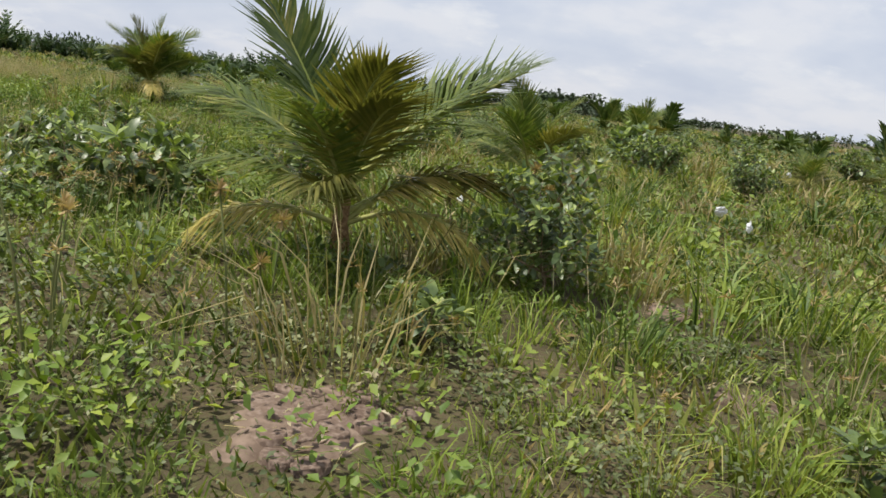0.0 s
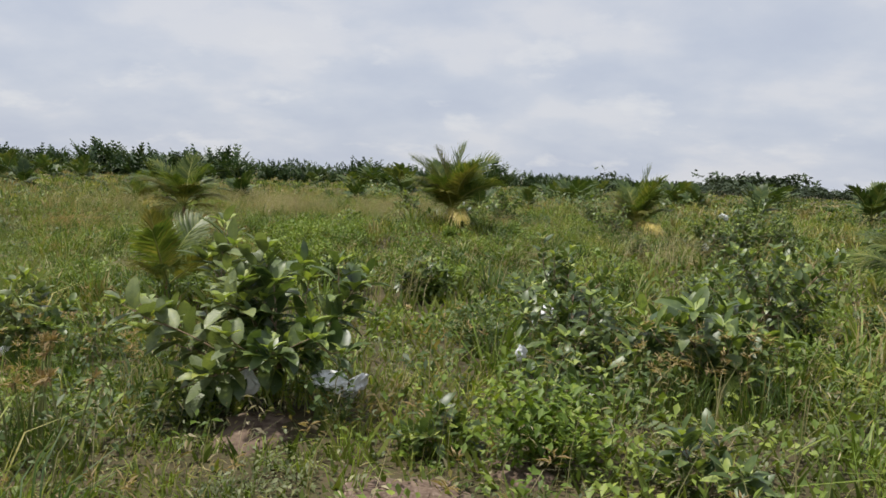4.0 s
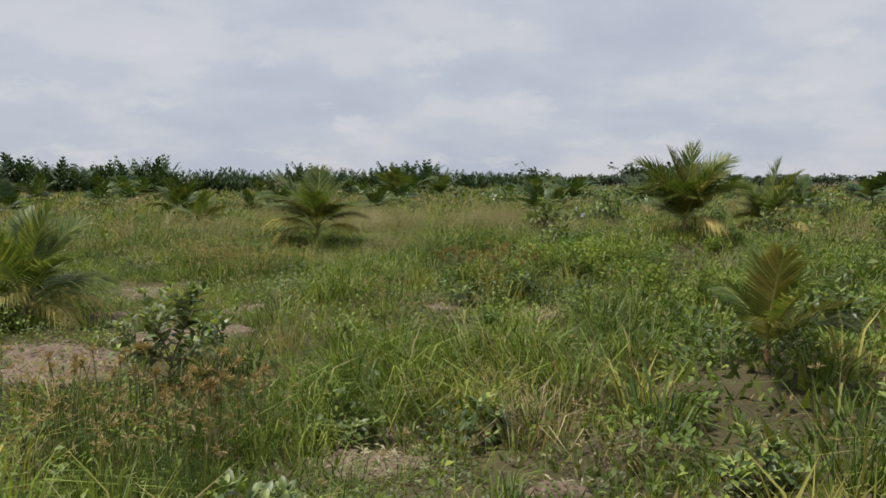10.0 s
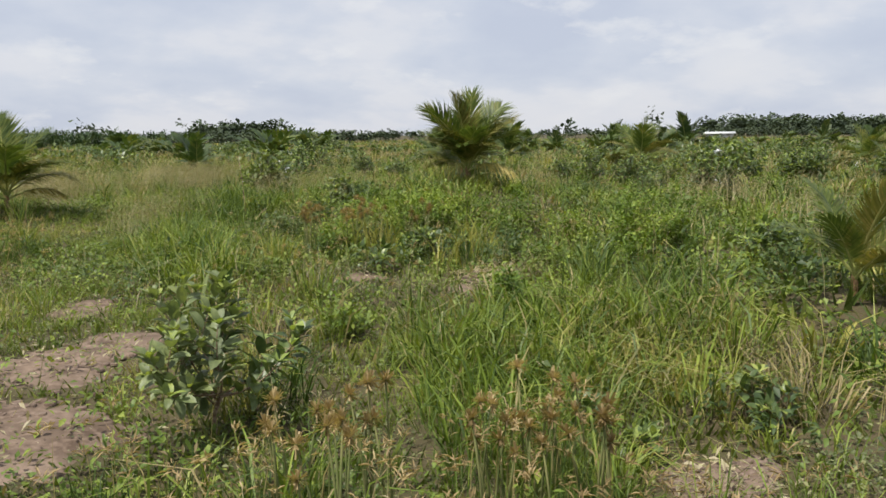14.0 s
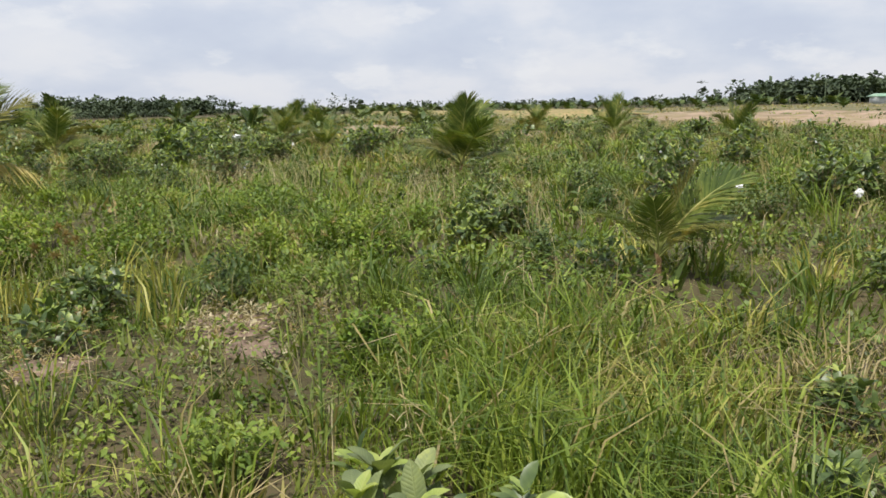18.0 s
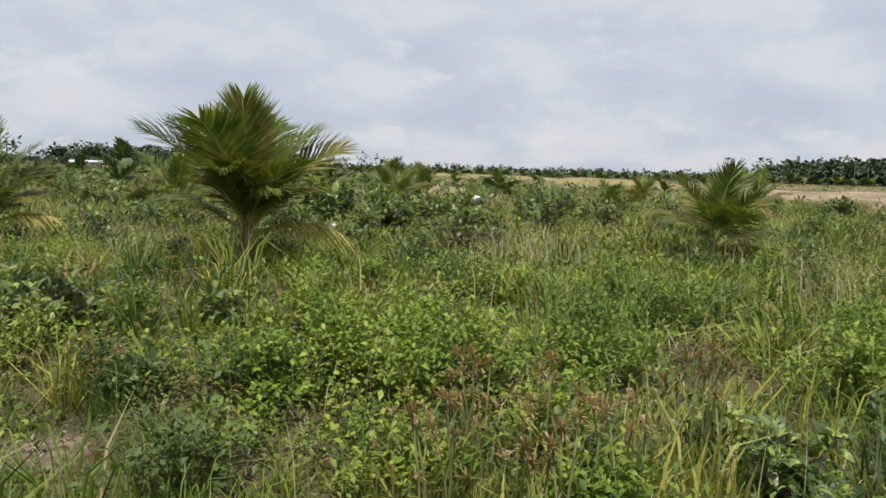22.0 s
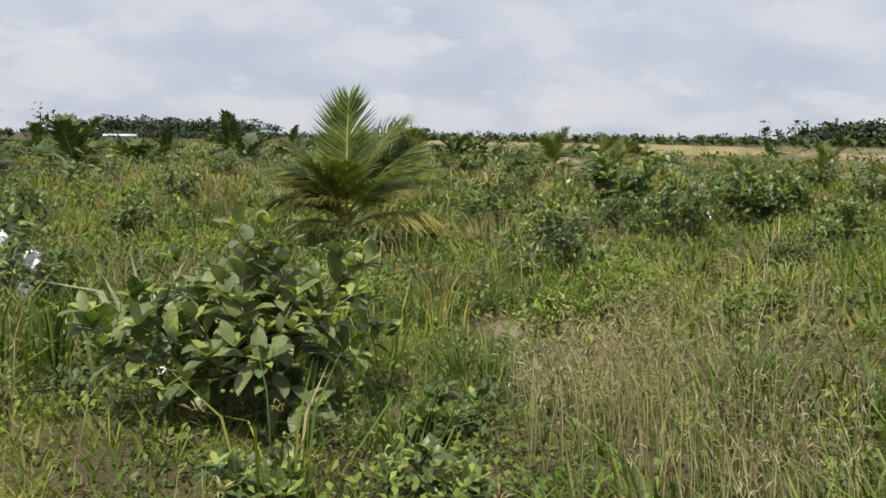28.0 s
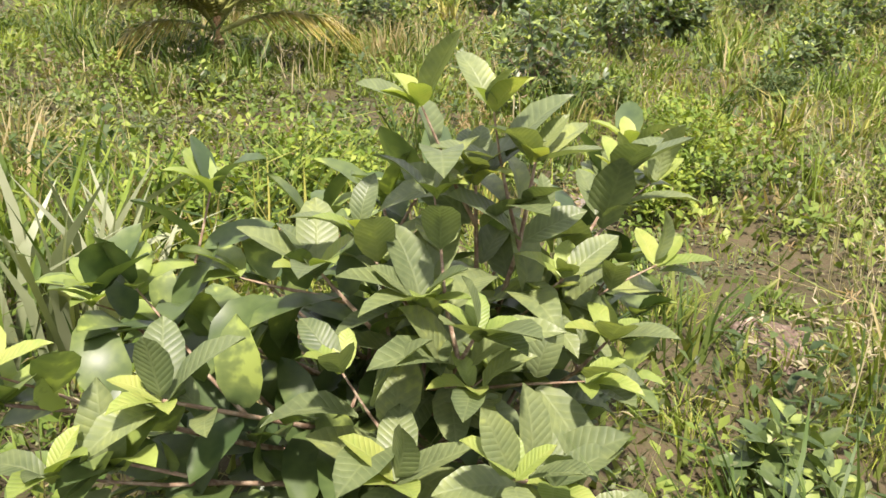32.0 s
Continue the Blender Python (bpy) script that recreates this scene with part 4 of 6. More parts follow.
def litter():
    """Dry straw lying flat between the plants."""
    a = []
    for d0, d1, dens, w in ((0, 4, 90, 0.006), (4, 9, 30, 0.011)):
        x, y = scatter(d0, d1, dens, lambda x, y: np.clip(0.25 + 0.9 * waves(x, y, 1.3, 81) - 0.3, 0, 1))
        v, t = blades(x, y, np.full(len(x), 0.055), w, 4.5, spread=0.5)
        a.append((v, t))
    stuff("dry_straw", joined(a), [M_DRY], "dry straw and dead stalks lying between the plants", category="straw")


def turf():
    """Short fine grass and sprouts that cover the soil between the clumps."""
    out = []
    for d0, d1, dens, h, w in ((0, 2.5, 380, 0.08, 0.010), (2.5, 5.5, 170, 0.10, 0.016), (5.5, 11, 60, 0.13, 0.030), (11, 22, 14, 0.17, 0.06)):
        x, y = scatter(d0, d1, dens, lambda x, y: 1 - 0.96 * bare(x, y))
        n = len(x)
        a, f = rng.uniform(0, 6.283, n), rng.uniform(0, 6.283, n)
        hh = h * rng.uniform(0.4, 1.6, n) * (0.6 + 0.8 * waves(x, y, 1.4, 61))
        b = np.stack([x, y, ground_z(x, y) - 0.01], -1)
        sd = np.stack([np.cos(a), np.sin(a), 0 * a], -1) * (w * rng.uniform(0.6, 1.5, n))[:, None]
        tp = b + np.stack([np.cos(f) * hh * 0.6, np.sin(f) * hh * 0.6, hh], -1)
        out.append((np.stack([b - sd, b + sd, tp], 1).reshape(-1, 3), np.arange(3 * n).reshape(-1, 3)))
    stuff("short_turf", joined(out), [M_TURF], "short fine grass and sprouts covering the soil", category="grass")


def dry_leaves():
    """Heaps of dry pale leaves and straw."""
    out = []
    for hx, hy, hr, n in HEAPS + [(mx, my, mr * 1.1, int(90 * mr)) for mx, my, mr in MUD]:
        r = hr * np.sqrt(rng.random(n)) * rng.uniform(0.7, 1.15, n)
        a = rng.uniform(0, 6.283, n)
        x, y = hx + r * np.cos(a), hy + r * np.sin(a)
        z = ground_z(x, y) + 0.02 + rng.uniform(0, 0.05, n)
        out.append(leaflets(x, y, z, 0.058, 0.26, 0.05))
    stuff("dry_leaves", joined(out), [M_PALE], "pale dry leaves and straw heaped on the ground", category="leaves")


litter()
turf()
dry_leaves()
field_grass()
tall_tufts()
tussocks()
yellow_stalks()
dead_brush()
weed_clumps()
dry_stalks()
pale_grass()
weeds("leafy_weeds", M_WEED, [], lambda x, y: np.clip(1.25 - 1.3 * waves(x, y, 2.6, 3) - 0.5 * near_any(x, y, TALL) - 0.7 * near_any(x, y, FRESH, 0.5), 0.05, 1) * (0.35 + 0.65 * waves(x, y, 0.9, 51)), "low leafy green weeds", 0.046, 0.30, 56)
weeds("creeping_weeds", M_WEED_GREY, CREEP, lambda x, y: 0.10 + 0.26 * waves(x, y, 1.7, 53) ** 2, "grey-green creeping weeds with tiny leaves", 0.027, 0.19, 170)
weeds("dark_weeds", M_DARKWEED, DARK, lambda x, y: 0.0 * x, "dark green leafy weeds in dense patches", 0.060, 0.42, 60)
weeds("lime_weeds", M_LIME, LIME, lambda x, y: 0.0 * x, "bright lime-green leafy ground cover", 0.05, 0.42, 75)


# ---- coconut palms ----
def frond_arrays(pairs, bend, leaf, length=1.0, bare_part=0.22, width=0.022, up=0.35, wind=0.0, seed=0, droop=0.25, sides=5, seg=14):
    """A feather frond along +x: a tapered midrib and folded leaflets. Returns midrib and leaflets."""
    r = np.random.default_rng(seed)
    n = seg
    s = np.linspace(0, 1, n)
    ang = -bend * s ** 1.6
    dx_ = np.cumsum(np.r_[0, np.cos(ang[1:]) / (n - 1)]) * length
    dz_ = np.cumsum(np.r_[0, np.sin(ang[1:]) / (n - 1)]) * length
    side = wind * s ** 2 * length
    line = np.stack([dx_, side, dz_], -1)
    rib = tube(line, (0.020 - 0.017 * s) * length ** 0.5, sides)
    vs, ts, k = [], [], 0
    for i in range(pairs):
        u = bare_part + (0.99 - bare_part) * (i + 0.5) / pairs
        p = np.array([np.interp(u, s, line[:, c]) for c in range(3)])
        q = np.array([np.interp(min(u + 0.03, 1), s, line[:, c]) for c in range(3)])
        fwd = (q - p) / (np.linalg.norm(q - p) + 1e-9)
        lat = np.cross((0, 0, 1), fwd); lat /= np.linalg.norm(lat) + 1e-9
        top = np.cross(fwd, lat)
        f = (u - bare_part) / (1 - bare_part)
        ll = leaf * length * (0.55 + 0.9 * np.sin(np.pi * (0.12 + 0.80 * f)) ** 0.8 - 0.45 * f) * r.uniform(0.88, 1.1)
        sweep = 0.36 + 0.80 * f
        for sg in (-1, 1):
            d = np.cos(sweep) * sg * lat + np.sin(sweep) * fwd + (up + r.normal(0, 0.10)) * top
            d /= np.linalg.norm(d)
            mid_ = p + d * ll * 0.5
            end = p + d * ll - np.array([0, 0, 1]) * droop * ll * r.uniform(0.5, 1.4)
            wv = np.cross(d, top); wv = wv / (np.linalg.norm(wv) + 1e-9) * width * length ** 0.6 * (0.75 + 0.5 * np.sin(np.pi * f))
            vs += [p - wv * 0.35, p + wv * 0.35, mid_ - wv * 0.5, mid_ + wv * 0.5, end]
            ts += [(k, k + 1, k + 3), (k, k + 3, k + 2), (k + 2, k + 3, k + 4)]
            k += 5
    return rib, (np.array(vs), np.array(ts))


def frond_mesh(name, old, **kw):
    rib, lf = frond_arrays(**kw)
    v, t = joined([rib, lf])
    return tri_mesh(name, v, t, [M_RACHIS, M_PALM_OLD if old else M_PALM], np.r_[np.zeros(len(rib[1])), np.ones(len(lf[1]))])


FRONDS = [frond_mesh("frond", False, pairs=62, bend=bd, leaf=lf * 0.84, up=u, wind=w, seed=i, droop=d, width=0.0155, bare_part=0.20) for i, (bd, lf, u, w, d) in enumerate([
    (0.30, 0.40, 0.30, 0.03, 0.12), (0.55, 0.42, 0.25, -0.06, 0.18), (0.80, 0.42, 0.20, 0.08, 0.26), (0.90, 0.40, 0.14, 0.03, 0.32), (1.10, 0.38, 0.10, -0.05, 0.42), (0.60, 0.42, 0.05, 0.12, 0.35)])]
FRONDS_OLIVE = []
for me in FRONDS:
    olive = me.copy()
    olive.materials[1] = M_PALM_OLIVE
    FRONDS_OLIVE.append(olive)
FRONDS_OLD = [frond_mesh("old_frond", True, pairs=40, bend=bd, leaf=0.24, up=0.0, wind=w, seed=20 + i, droop=0.8, width=0.017) for i, (bd, w) in enumerate([(1.15, 0.05), (1.5, -0.06)])]
FRONDS_FAR = [frond_mesh("frond", False, pairs=13, bend=bd, leaf=0.32, up=u, seed=40 + i, droop=0.2, width=0.075, sides=3, seg=7) for i, (bd, u) in enumerate([(0.35, 0.3), (0.6, 0.3), (0.95, 0.2), (1.2, 0.2)])]
for me in FRONDS_FAR:
    me.materials[1] = M_PALM_FAR


def stump(h, r, k):
    """The short fibrous stem under the fronds."""
    rr = np.random.default_rng(k)
    pts = [(0.01 * rr.normal(), 0.01 * rr.normal(), z) for z in np.linspace(-0.08, h, 6)]
    v, t = tube(pts, [r * f for f in (1.25, 1.15, 1.0, 0.95, 0.8, 0.45)], 9)
    a = np.arctan2(v[:, 1], v[:, 0])
    v[:, :2] *= (1 + 0.14 * np.sin(5 * a + 14 * v[:, 2]))[:, None]
    return tri_mesh("stem", v, t, [M_FIBRE], smooth=True)


def palm(x, y, tall, count, k, old=(), far=False, label="young green coconut palm standing in the grass", fronds=()):
    """A young coconut palm whose crown reaches about the given height. fronds: yaw, rise, length and form of each, where they are known."""
    rr = np.random.default_rng(100 + k)
    z = float(ground_z(x, y)) if not far else -0.05
    top = empty("coconut_palm", pose(x, y, z), label, "palm", "young coconut palms of the field")
    hs = 0.24 * tall
    child("stem", stump(hs, 0.030 * tall ** 0.7, k), top)
    lib = FRONDS_FAR if far else FRONDS
    turn = rr.uniform(0, 360)
    given = list(fronds)
    for i in range(0 if given else count):
        f = (i + 0.5) / count
        given.append((turn + i * 137.5 + rr.normal(0, 10), 80 - 58 * f ** 0.9 + rr.normal(0, 5), tall * (0.86 - 0.12 * f) * rr.uniform(0.88, 1.06), min(int(f * len(lib) * 0.9 + rr.uniform(0, 0.9)), len(lib) - 1)))
    for i, (yaw, el, ln, form) in enumerate(given):
        f = (i + 0.5) / len(given)
        el = min(el + (11 if form in (3, 4) else 3), 88) if fronds else el
        m = pose(0, 0, hs * (1 - 0.5 * f), 0, 0, yaw) @ pose(0, 0, 0, rr.normal(0, 14), -el, 0) @ Matrix.Scale(ln, 4)
        child("frond", FRONDS_OLIVE[form] if f > 0.3 and not far and rr.random() < 0.4 else lib[form], top, m)
    for i, (yaw, el, ln) in enumerate(old):
        m = pose(0, 0, hs * 0.5, 0, 0, yaw) @ pose(0, 0, 0, 0, -el, 0) @ Matrix.Scale(ln, 4)
        child("old_frond", FRONDS_OLD[i % 2], top, m, "yellowing drooping frond")
    return top


NEAR_PALMS = [
    # x, y, height, fronds, seed, old fronds (yaw, rise, length), known fronds (yaw, rise, length, form)
    (2.16, 10.38, 2.3, 11, 1, [(184, 20, 0.95), (-8, 30, 0.95), (6, 48, 1.05)],
     [(172, 64, 1.18, 0), (6, 42, 1.30, 0), (22, 50, 1.18, 1), (162, 44, 1.10, 2), (-90, 70, 1.0, 2), (-70, 56, 0.95, 3), (-110, 54, 0.95, 3), (14, 24, 1.0, 3), (205, 34, 0.9, 4), (-95, 36, 0.85, 4)]),
    (-3.30, 23.40, 1.95, 13, 2, [(-72, 26, 1.15)],
     [(5, 60, 1.32, 1), (182, 58, 1.30, 1), (-12, 42, 1.2, 2), (192, 44, 1.15, 2), (116, 52, 1.37, 1), (30, 84, 1.32, 0), (-150, 76, 1.28, 0), (-64, 50, 1.28, 1), (-38, 64, 1.24, 1), (150, 64, 1.24, 1), (204, 52, 1.05, 3), (232, 44, 0.95, 4), (176, 44, 1.01, 3), (24, 52, 1.14, 2), (66, 62, 1.24, 1), (-92, 40, 1.01, 3), (128, 32, 1.01, 3), (-120, 62, 1.09, 2)]),
    (-10.98, 25.95, 1.6, 15, 4, [(172, 35, 1.3), (195, 20, 1.2), (8, 28, 1.0)],
     [(0, 64, 1.2, 1), (180, 56, 1.46, 1), (90, 72, 1.34, 0), (205, 38, 1.46, 3), (-24, 36, 1.2, 3), (160, 30, 1.4, 3), (22, 26, 1.2, 4), (-90, 58, 1.28, 2), (-58, 42, 1.2, 3), (232, 44, 1.34, 3), (120, 46, 1.34, 2), (60, 48, 1.2, 2)]),
    (-4.78, 14.42, 0.85, 5, 5, [], [(75, 60, 0.85, 1), (-75, 52, 0.9, 1), (-95, 72, 0.8, 0), (-62, 34, 0.75, 2), (100, 46, 0.72, 2), (175, 68, 0.6, 1), (10, 38, 0.72, 1), (-110, 40, 0.65, 3)]),
    (-12.66, 17.21, 1.45, 13, 6, [(0, 30, 1.1), (-22, 24, 1.05), (190, 28, 0.95)], []),
    (0.98, 31.30, 2.4, 11, 7, [(-72, 28, 1.5), (130, 24, 1.2)],
     [(25, 84, 1.6, 0), (-45, 66, 1.5, 1), (-70, 48, 1.35, 2), (112, 40, 1.35, 4), (100, 20, 1.2, 4), (-160, 55, 1.15, 3), (-120, 40, 1.1, 3), (-90, 30, 1.1, 3), (150, 60, 1.25, 2), (60, 55, 1.4, 2), (140, 25, 1.05, 4), (-58, 58, 1.45, 1), (124, 62, 1.45, 1), (136, 46, 1.3, 2), (-35, 40, 1.2, 3), (170, 36, 1.1, 3)]),
    (10.40, 34.10, 1.9, 12, 8, [(-20, 28, 1.2)], []),
    (4.39, 18.55, 1.65, 13, 9, [(-80, 20, 0.8)], []),
    (20.4, 16.6, 1.7, 9, 10, [], []),
    (14.9, 12.4, 1.3, 11, 11, [(-30, 22, 0.8)], []),
    (14.56, 21.3, 1.3, 11, 12, [], []),
    (24.01, 32.22, 1.8, 11, 15, [], []),
    (21.42, 29.67, 1.5, 10, 16, [], []),
    (17.0, 29.2, 1.6, 11, 17, [], []),
    (12.39, 25.22, 1.1, 10, 18, [], []),
    (28.94, 21.07, 1.5, 10, 19, [], []),
    (-15.75, 31.44, 1.2, 11, 20, [(190, 25, 0.8)], []),
]
for px, py, ph, pn, pk, po, pf in NEAR_PALMS:
    palm(px, py, ph, pn, pk, po, fronds=pf)
FAR_PALMS = [(-19.31, 38.57, 1.7), (-5.14, 39.97, 1.5), (12.02, 45.97, 2.2), (31.54, 38.76, 1.8), (29.68, 51.18, 2.7), (61, 64, 2.4), (45, 46, 1.9), (-15.10, 37.99, 1.4), (-17.72, 43.04, 1.2),
             (6, 61, 1.8), (21.73, 55.04, 1.6), (6.69, 43.95, 1.7), (-12.61, 46.35, 1.4), (-32.35, 44.99, 2.0), (-34.64, 54.94, 1.9), (18.45, 57.43, 2.6), (23.02, 46.25, 1.7), (43, 75, 2.5),
             (-3.71, 47.07, 1.3), (40, 86, 2.0), (57, 91, 2.9), (-23.52, 49.94, 1.8), (-27.18, 40.06, 1.6), (35.90, 60.06, 1.8)]
for k, (px, py, ph) in enumerate(FAR_PALMS):
    palm(px, py, ph, 9, 200 + k, far=True)


# ---- guava bushes ----
def guava_leaf(curl, k):
    """A broad oval leaf with a fold along the midrib, along +x, one long."""
    rr = np.random.default_rng(k)
    u = np.array([0.0, 0.12, 0.35, 0.62, 0.86, 1.0])
    w = np.array([0.03, 0.165, 0.24, 0.235, 0.14, 0.01])
    zc = curl * (u - 0.4) ** 2 * -1.0 + 0.05 * rr.normal()
    v = []
    for a, b, c in zip(u, w, zc):
        v += [(a, -b, c + 0.22 * b + 0.008 * rr.normal()), (a, 0, c - 0.02), (a, b, c + 0.22 * b + 0.008 * rr.normal())]
    t = []
    for i in range(5):
        q = 3 * i
        t += [(q, q + 1, q + 4), (q, q + 4, q + 3), (q + 1, q + 2, q + 5), (q + 1, q + 5, q + 4)]
    return np.array(v), np.array(t)


def plain_leaf(curl):
    """The same leaf with fewer corners, for the joined crowns."""
    v = [(0, 0, 0), (0.4, -0.23, 0.05), (0.4, 0, 0), (0.4, 0.23, 0.05), (0.8, -0.15, 0.03 - 0.16 * curl), (0.8, 0, -0.16 * curl), (0.8, 0.15, 0.03 - 0.16 * curl), (1, 0, -0.36 * curl)]
    t = [(0, 1, 2), (0, 2, 3), (1, 4, 5), (1, 5, 2), (2, 5, 6), (2, 6, 3), (4, 7, 5), (5, 7, 6)]
    return np.array(v), np.array(t)


PLAIN_FORMS = [plain_leaf(c) for c in (0.15, 0.4, 0.7, 0.3)]
LEAF_FORMS = [guava_leaf(c, i) for i, c in enumerate((0.15, 0.4, 0.7, 0.3))]
LEAF_MESHES = [tri_mesh("leaf", v, t, [M_GUAVA_ONE], smooth=True) for v, t in LEAF_FORMS]
NEW_LEAVES = [tri_mesh("new_leaf", v, t, [M_GUAVA_NEW], smooth=True) for v, t in LEAF_FORMS]


def guava_plan(h, wide, shoots, k, leaf=0.11, gap=0.05, tips=()):
    """Branches and leaf places of a bush: (branch arrays, list of leaf matrices)."""
    rr = np.random.default_rng(500 + k)
    tubes, leaves = [], []
    trunk = [(0, 0, -0.05), (0.015 * rr.normal(), 0.015 * rr.normal(), 0.12 * h), (0.03 * rr.normal(), 0.03 * rr.normal(), 0.28 * h)]
    tubes.append(tube(trunk, [0.011 * h + 0.005, 0.010 * h + 0.004, 0.008 * h + 0.003], 7))

    def shoot(p, d, ln, rad, depth):
        n = max(int(ln / gap), 3)
        pts, p, d = [np.array(p, float)], np.array(p, float), np.array(d, float)
        a0 = rr.uniform(0, 6.283)
        for i in range(n):
            d = d + rr.normal(0, 0.10, 3) + np.array([0, 0, 0.06])
            d /= np.linalg.norm(d)
            p = p + d * ln / n
            pts.append(p.copy())
            f = (i + 1) / n
            if f > 0.22 or depth:
                a0 = a0 + 1.571 + rr.normal(0, 0.25)
                s1 = np.cross(d, (0.2, 0.1, 0.97)); s1 /= np.linalg.norm(s1) + 1e-9
                s2 = np.cross(d, s1)
                for sg in (0, math.pi):
                    out = math.cos(a0 + sg) * s1 + math.sin(a0 + sg) * s2
                    x_ = out + d * (0.35 + 0.6 * f ** 3) + np.array([0, 0, -0.12 + 0.25 * f])
                    x_ /= np.linalg.norm(x_)
                    up_ = np.array([0, 0, 1.0]) + 0.25 * d + rr.normal(0, 0.22, 3)
                    y_ = np.cross(up_, x_); y_ /= np.linalg.norm(y_) + 1e-9
                    z_ = np.cross(x_, y_)
                    s = leaf * rr.uniform(0.75, 1.2) * (1.0 if f < 0.85 else 0.72)
                    q = p + x_ * 0.012
                    leaves.append((Matrix(((x_[0] * s, y_[0] * s, z_[0] * s, q[0]), (x_[1] * s, y_[1] * s, z_[1] * s, q[1]), (x_[2] * s, y_[2] * s, z_[2] * s, q[2]), (0, 0, 0, 1))), int(rr.integers(4)), False))
            if depth == 0 and i in (n // 3, (2 * n) // 3):
                side_ = rr.normal(0, 1, 3); side_[2] = abs(side_[2]) * 0.4
                shoot(p, d * 0.5 + side_ * 0.55, ln * rr.uniform(0.35, 0.5), rad * 0.55, 1)
        for q in range(5 if depth == 0 else 3):
            a1 = a0 + q * 1.257
            x_ = np.array([math.cos(a1), math.sin(a1), rr.uniform(0.15, 0.75)]) + 0.3 * d
            x_ /= np.linalg.norm(x_)
            y_ = np.cross((0, 0, 1.0), x_); y_ /= np.linalg.norm(y_) + 1e-9
            z_ = np.cross(x_, y_)
            s = leaf * (rr.uniform(0.45, 0.75) if q < 3 else rr.uniform(0.8, 1.05))
            leaves.append((Matrix(((x_[0] * s, y_[0] * s, z_[0] * s, p[0]), (x_[1] * s, y_[1] * s, z_[1] * s, p[1]), (x_[2] * s, y_[2] * s, z_[2] * s, p[2]), (0, 0, 0, 1))), int(rr.integers(4)), q < 3))
        tubes.append(tube(pts[::2] if len(pts) > 6 else pts, np.linspace(rad, rad * 0.35, len(pts[::2] if len(pts) > 6 else pts)), 3 if leaf < 0.14 else 5))

    for tx, ty, tz in tips:
        start = np.array(trunk[1]) + (np.array(trunk[2]) - np.array(trunk[1])) * rr.uniform(0, 1)
        d = np.array((tx, ty, tz)) - start
        ln = np.linalg.norm(d)
        shoot(start, d / ln + (0, 0, -0.04), ln, 0.007 * h + 0.002, 0)
    for i in range(shoots):
        a = 6.283 * i / shoots + rr.normal(0, 0.35)
        el = (rr.uniform(0.05, 0.45), rr.uniform(0.4, 1.0), rr.uniform(0.85, 1.4))[i % 3]
        d = np.array([math.cos(a) * math.cos(el) * wide, math.sin(a) * math.cos(el) * wide, math.sin(el)])
        start = np.array(trunk[1]) + (np.array(trunk[2]) - np.array(trunk[1])) * rr.uniform(0, 1)
        shoot(start, d, h * rr.uniform(0.55, 0.80) * (0.75 + 0.25 * math.sin(el)), 0.007 * h + 0.002, 0)
    return joined(tubes), leaves


def crown(leaves, forms, name="foliage"):
    parts, index = [], []
    for m, j, young in leaves:
        a = np.array(m)
        v, t = forms[j]
        parts.append((v @ a[:3, :3].T + a[:3, 3], t))
        index += [int(young)] * len(t)
    v, t = joined(parts)
    return tri_mesh(name, v, t, [M_GUAVA, M_GUAVA_NEW], index, smooth=True)


def guava(x, y, h, wide, shoots, k, label, each_leaf=False, leaf=0.11, gap=0.05, turn=0.0, tips=()):
    top = empty("guava_bush", pose(x, y, float(ground_z(x, y)), 0, 0, turn), label, "bush", "guava bushes of the field")
    branches, leaves = guava_plan(h, wide, shoots, k, leaf, gap, tips)
    child("branchwork", tri_mesh("branchwork", *branches, [M_BARK], smooth=True), top)
    if each_leaf:
        # the side towards the footpath leaf by leaf
        leaves.sort(key=lambda q: q[0][0][3] + 0.6 * q[0][1][3] - 0.5 * q[0][2][3])
        for m, j, young in leaves[:300]:
            child("leaf", (NEW_LEAVES if young else LEAF_MESHES)[j], top, m)
        if len(leaves) > 300:
            tagged(child("foliage", crown(leaves[300:], LEAF_FORMS), top), kind="stuff")
    else:
        child("foliage", crown(leaves, PLAIN_FORMS), top)
    return top


GUAVA_WORDS = "leafy green guava bush standing in the grass"
HERO_TIPS = [(-0.15, -0.15, 1.08), (-0.06, -0.32, 1.12), (0.04, -0.44, 1.04), (-0.27, -0.02, 0.95), (0.25, -0.40, 0.95), (-0.34, 0.12, 0.86), (0.0, 0.2, 0.93), (-0.36, 0.58, 0.72), (-0.46, 0.75, 0.50), (-0.05, 0.45, 0.68), (-0.45, 0.22, 0.66), (-0.25, -0.42, 0.62),
             (-0.4, -0.40, 0.48), (-0.6, 0.52, 0.44), (-0.55, 0.1, 0.42), (-0.46, -0.3, 0.36), (-0.7, 0.7, 0.40), (0.4, 0.3, 0.6), (0.45, -0.5, 0.5), (0.1, 0.75, 0.5)]
last_bush = guava(-5.52, 28.84, 1.12, 1.35, 0, 1, "broad leafy guava bush with pale new shoots beside the path", True, 0.178, 0.098, tips=[(tx, ty, 0.85 * tz) for tx, ty, tz in HERO_TIPS])
rr_ = np.random.default_rng(41)
petals = leaflets(rr_.normal(-0.62, 0.012, 14), rr_.normal(0.26, 0.012, 14), rr_.normal(0.40, 0.012, 14), 0.018, 0.7, 0.5)
child("blossom", tri_mesh("blossom", *petals, [M_BAG]), last_bush, label="small cream guava blossom")
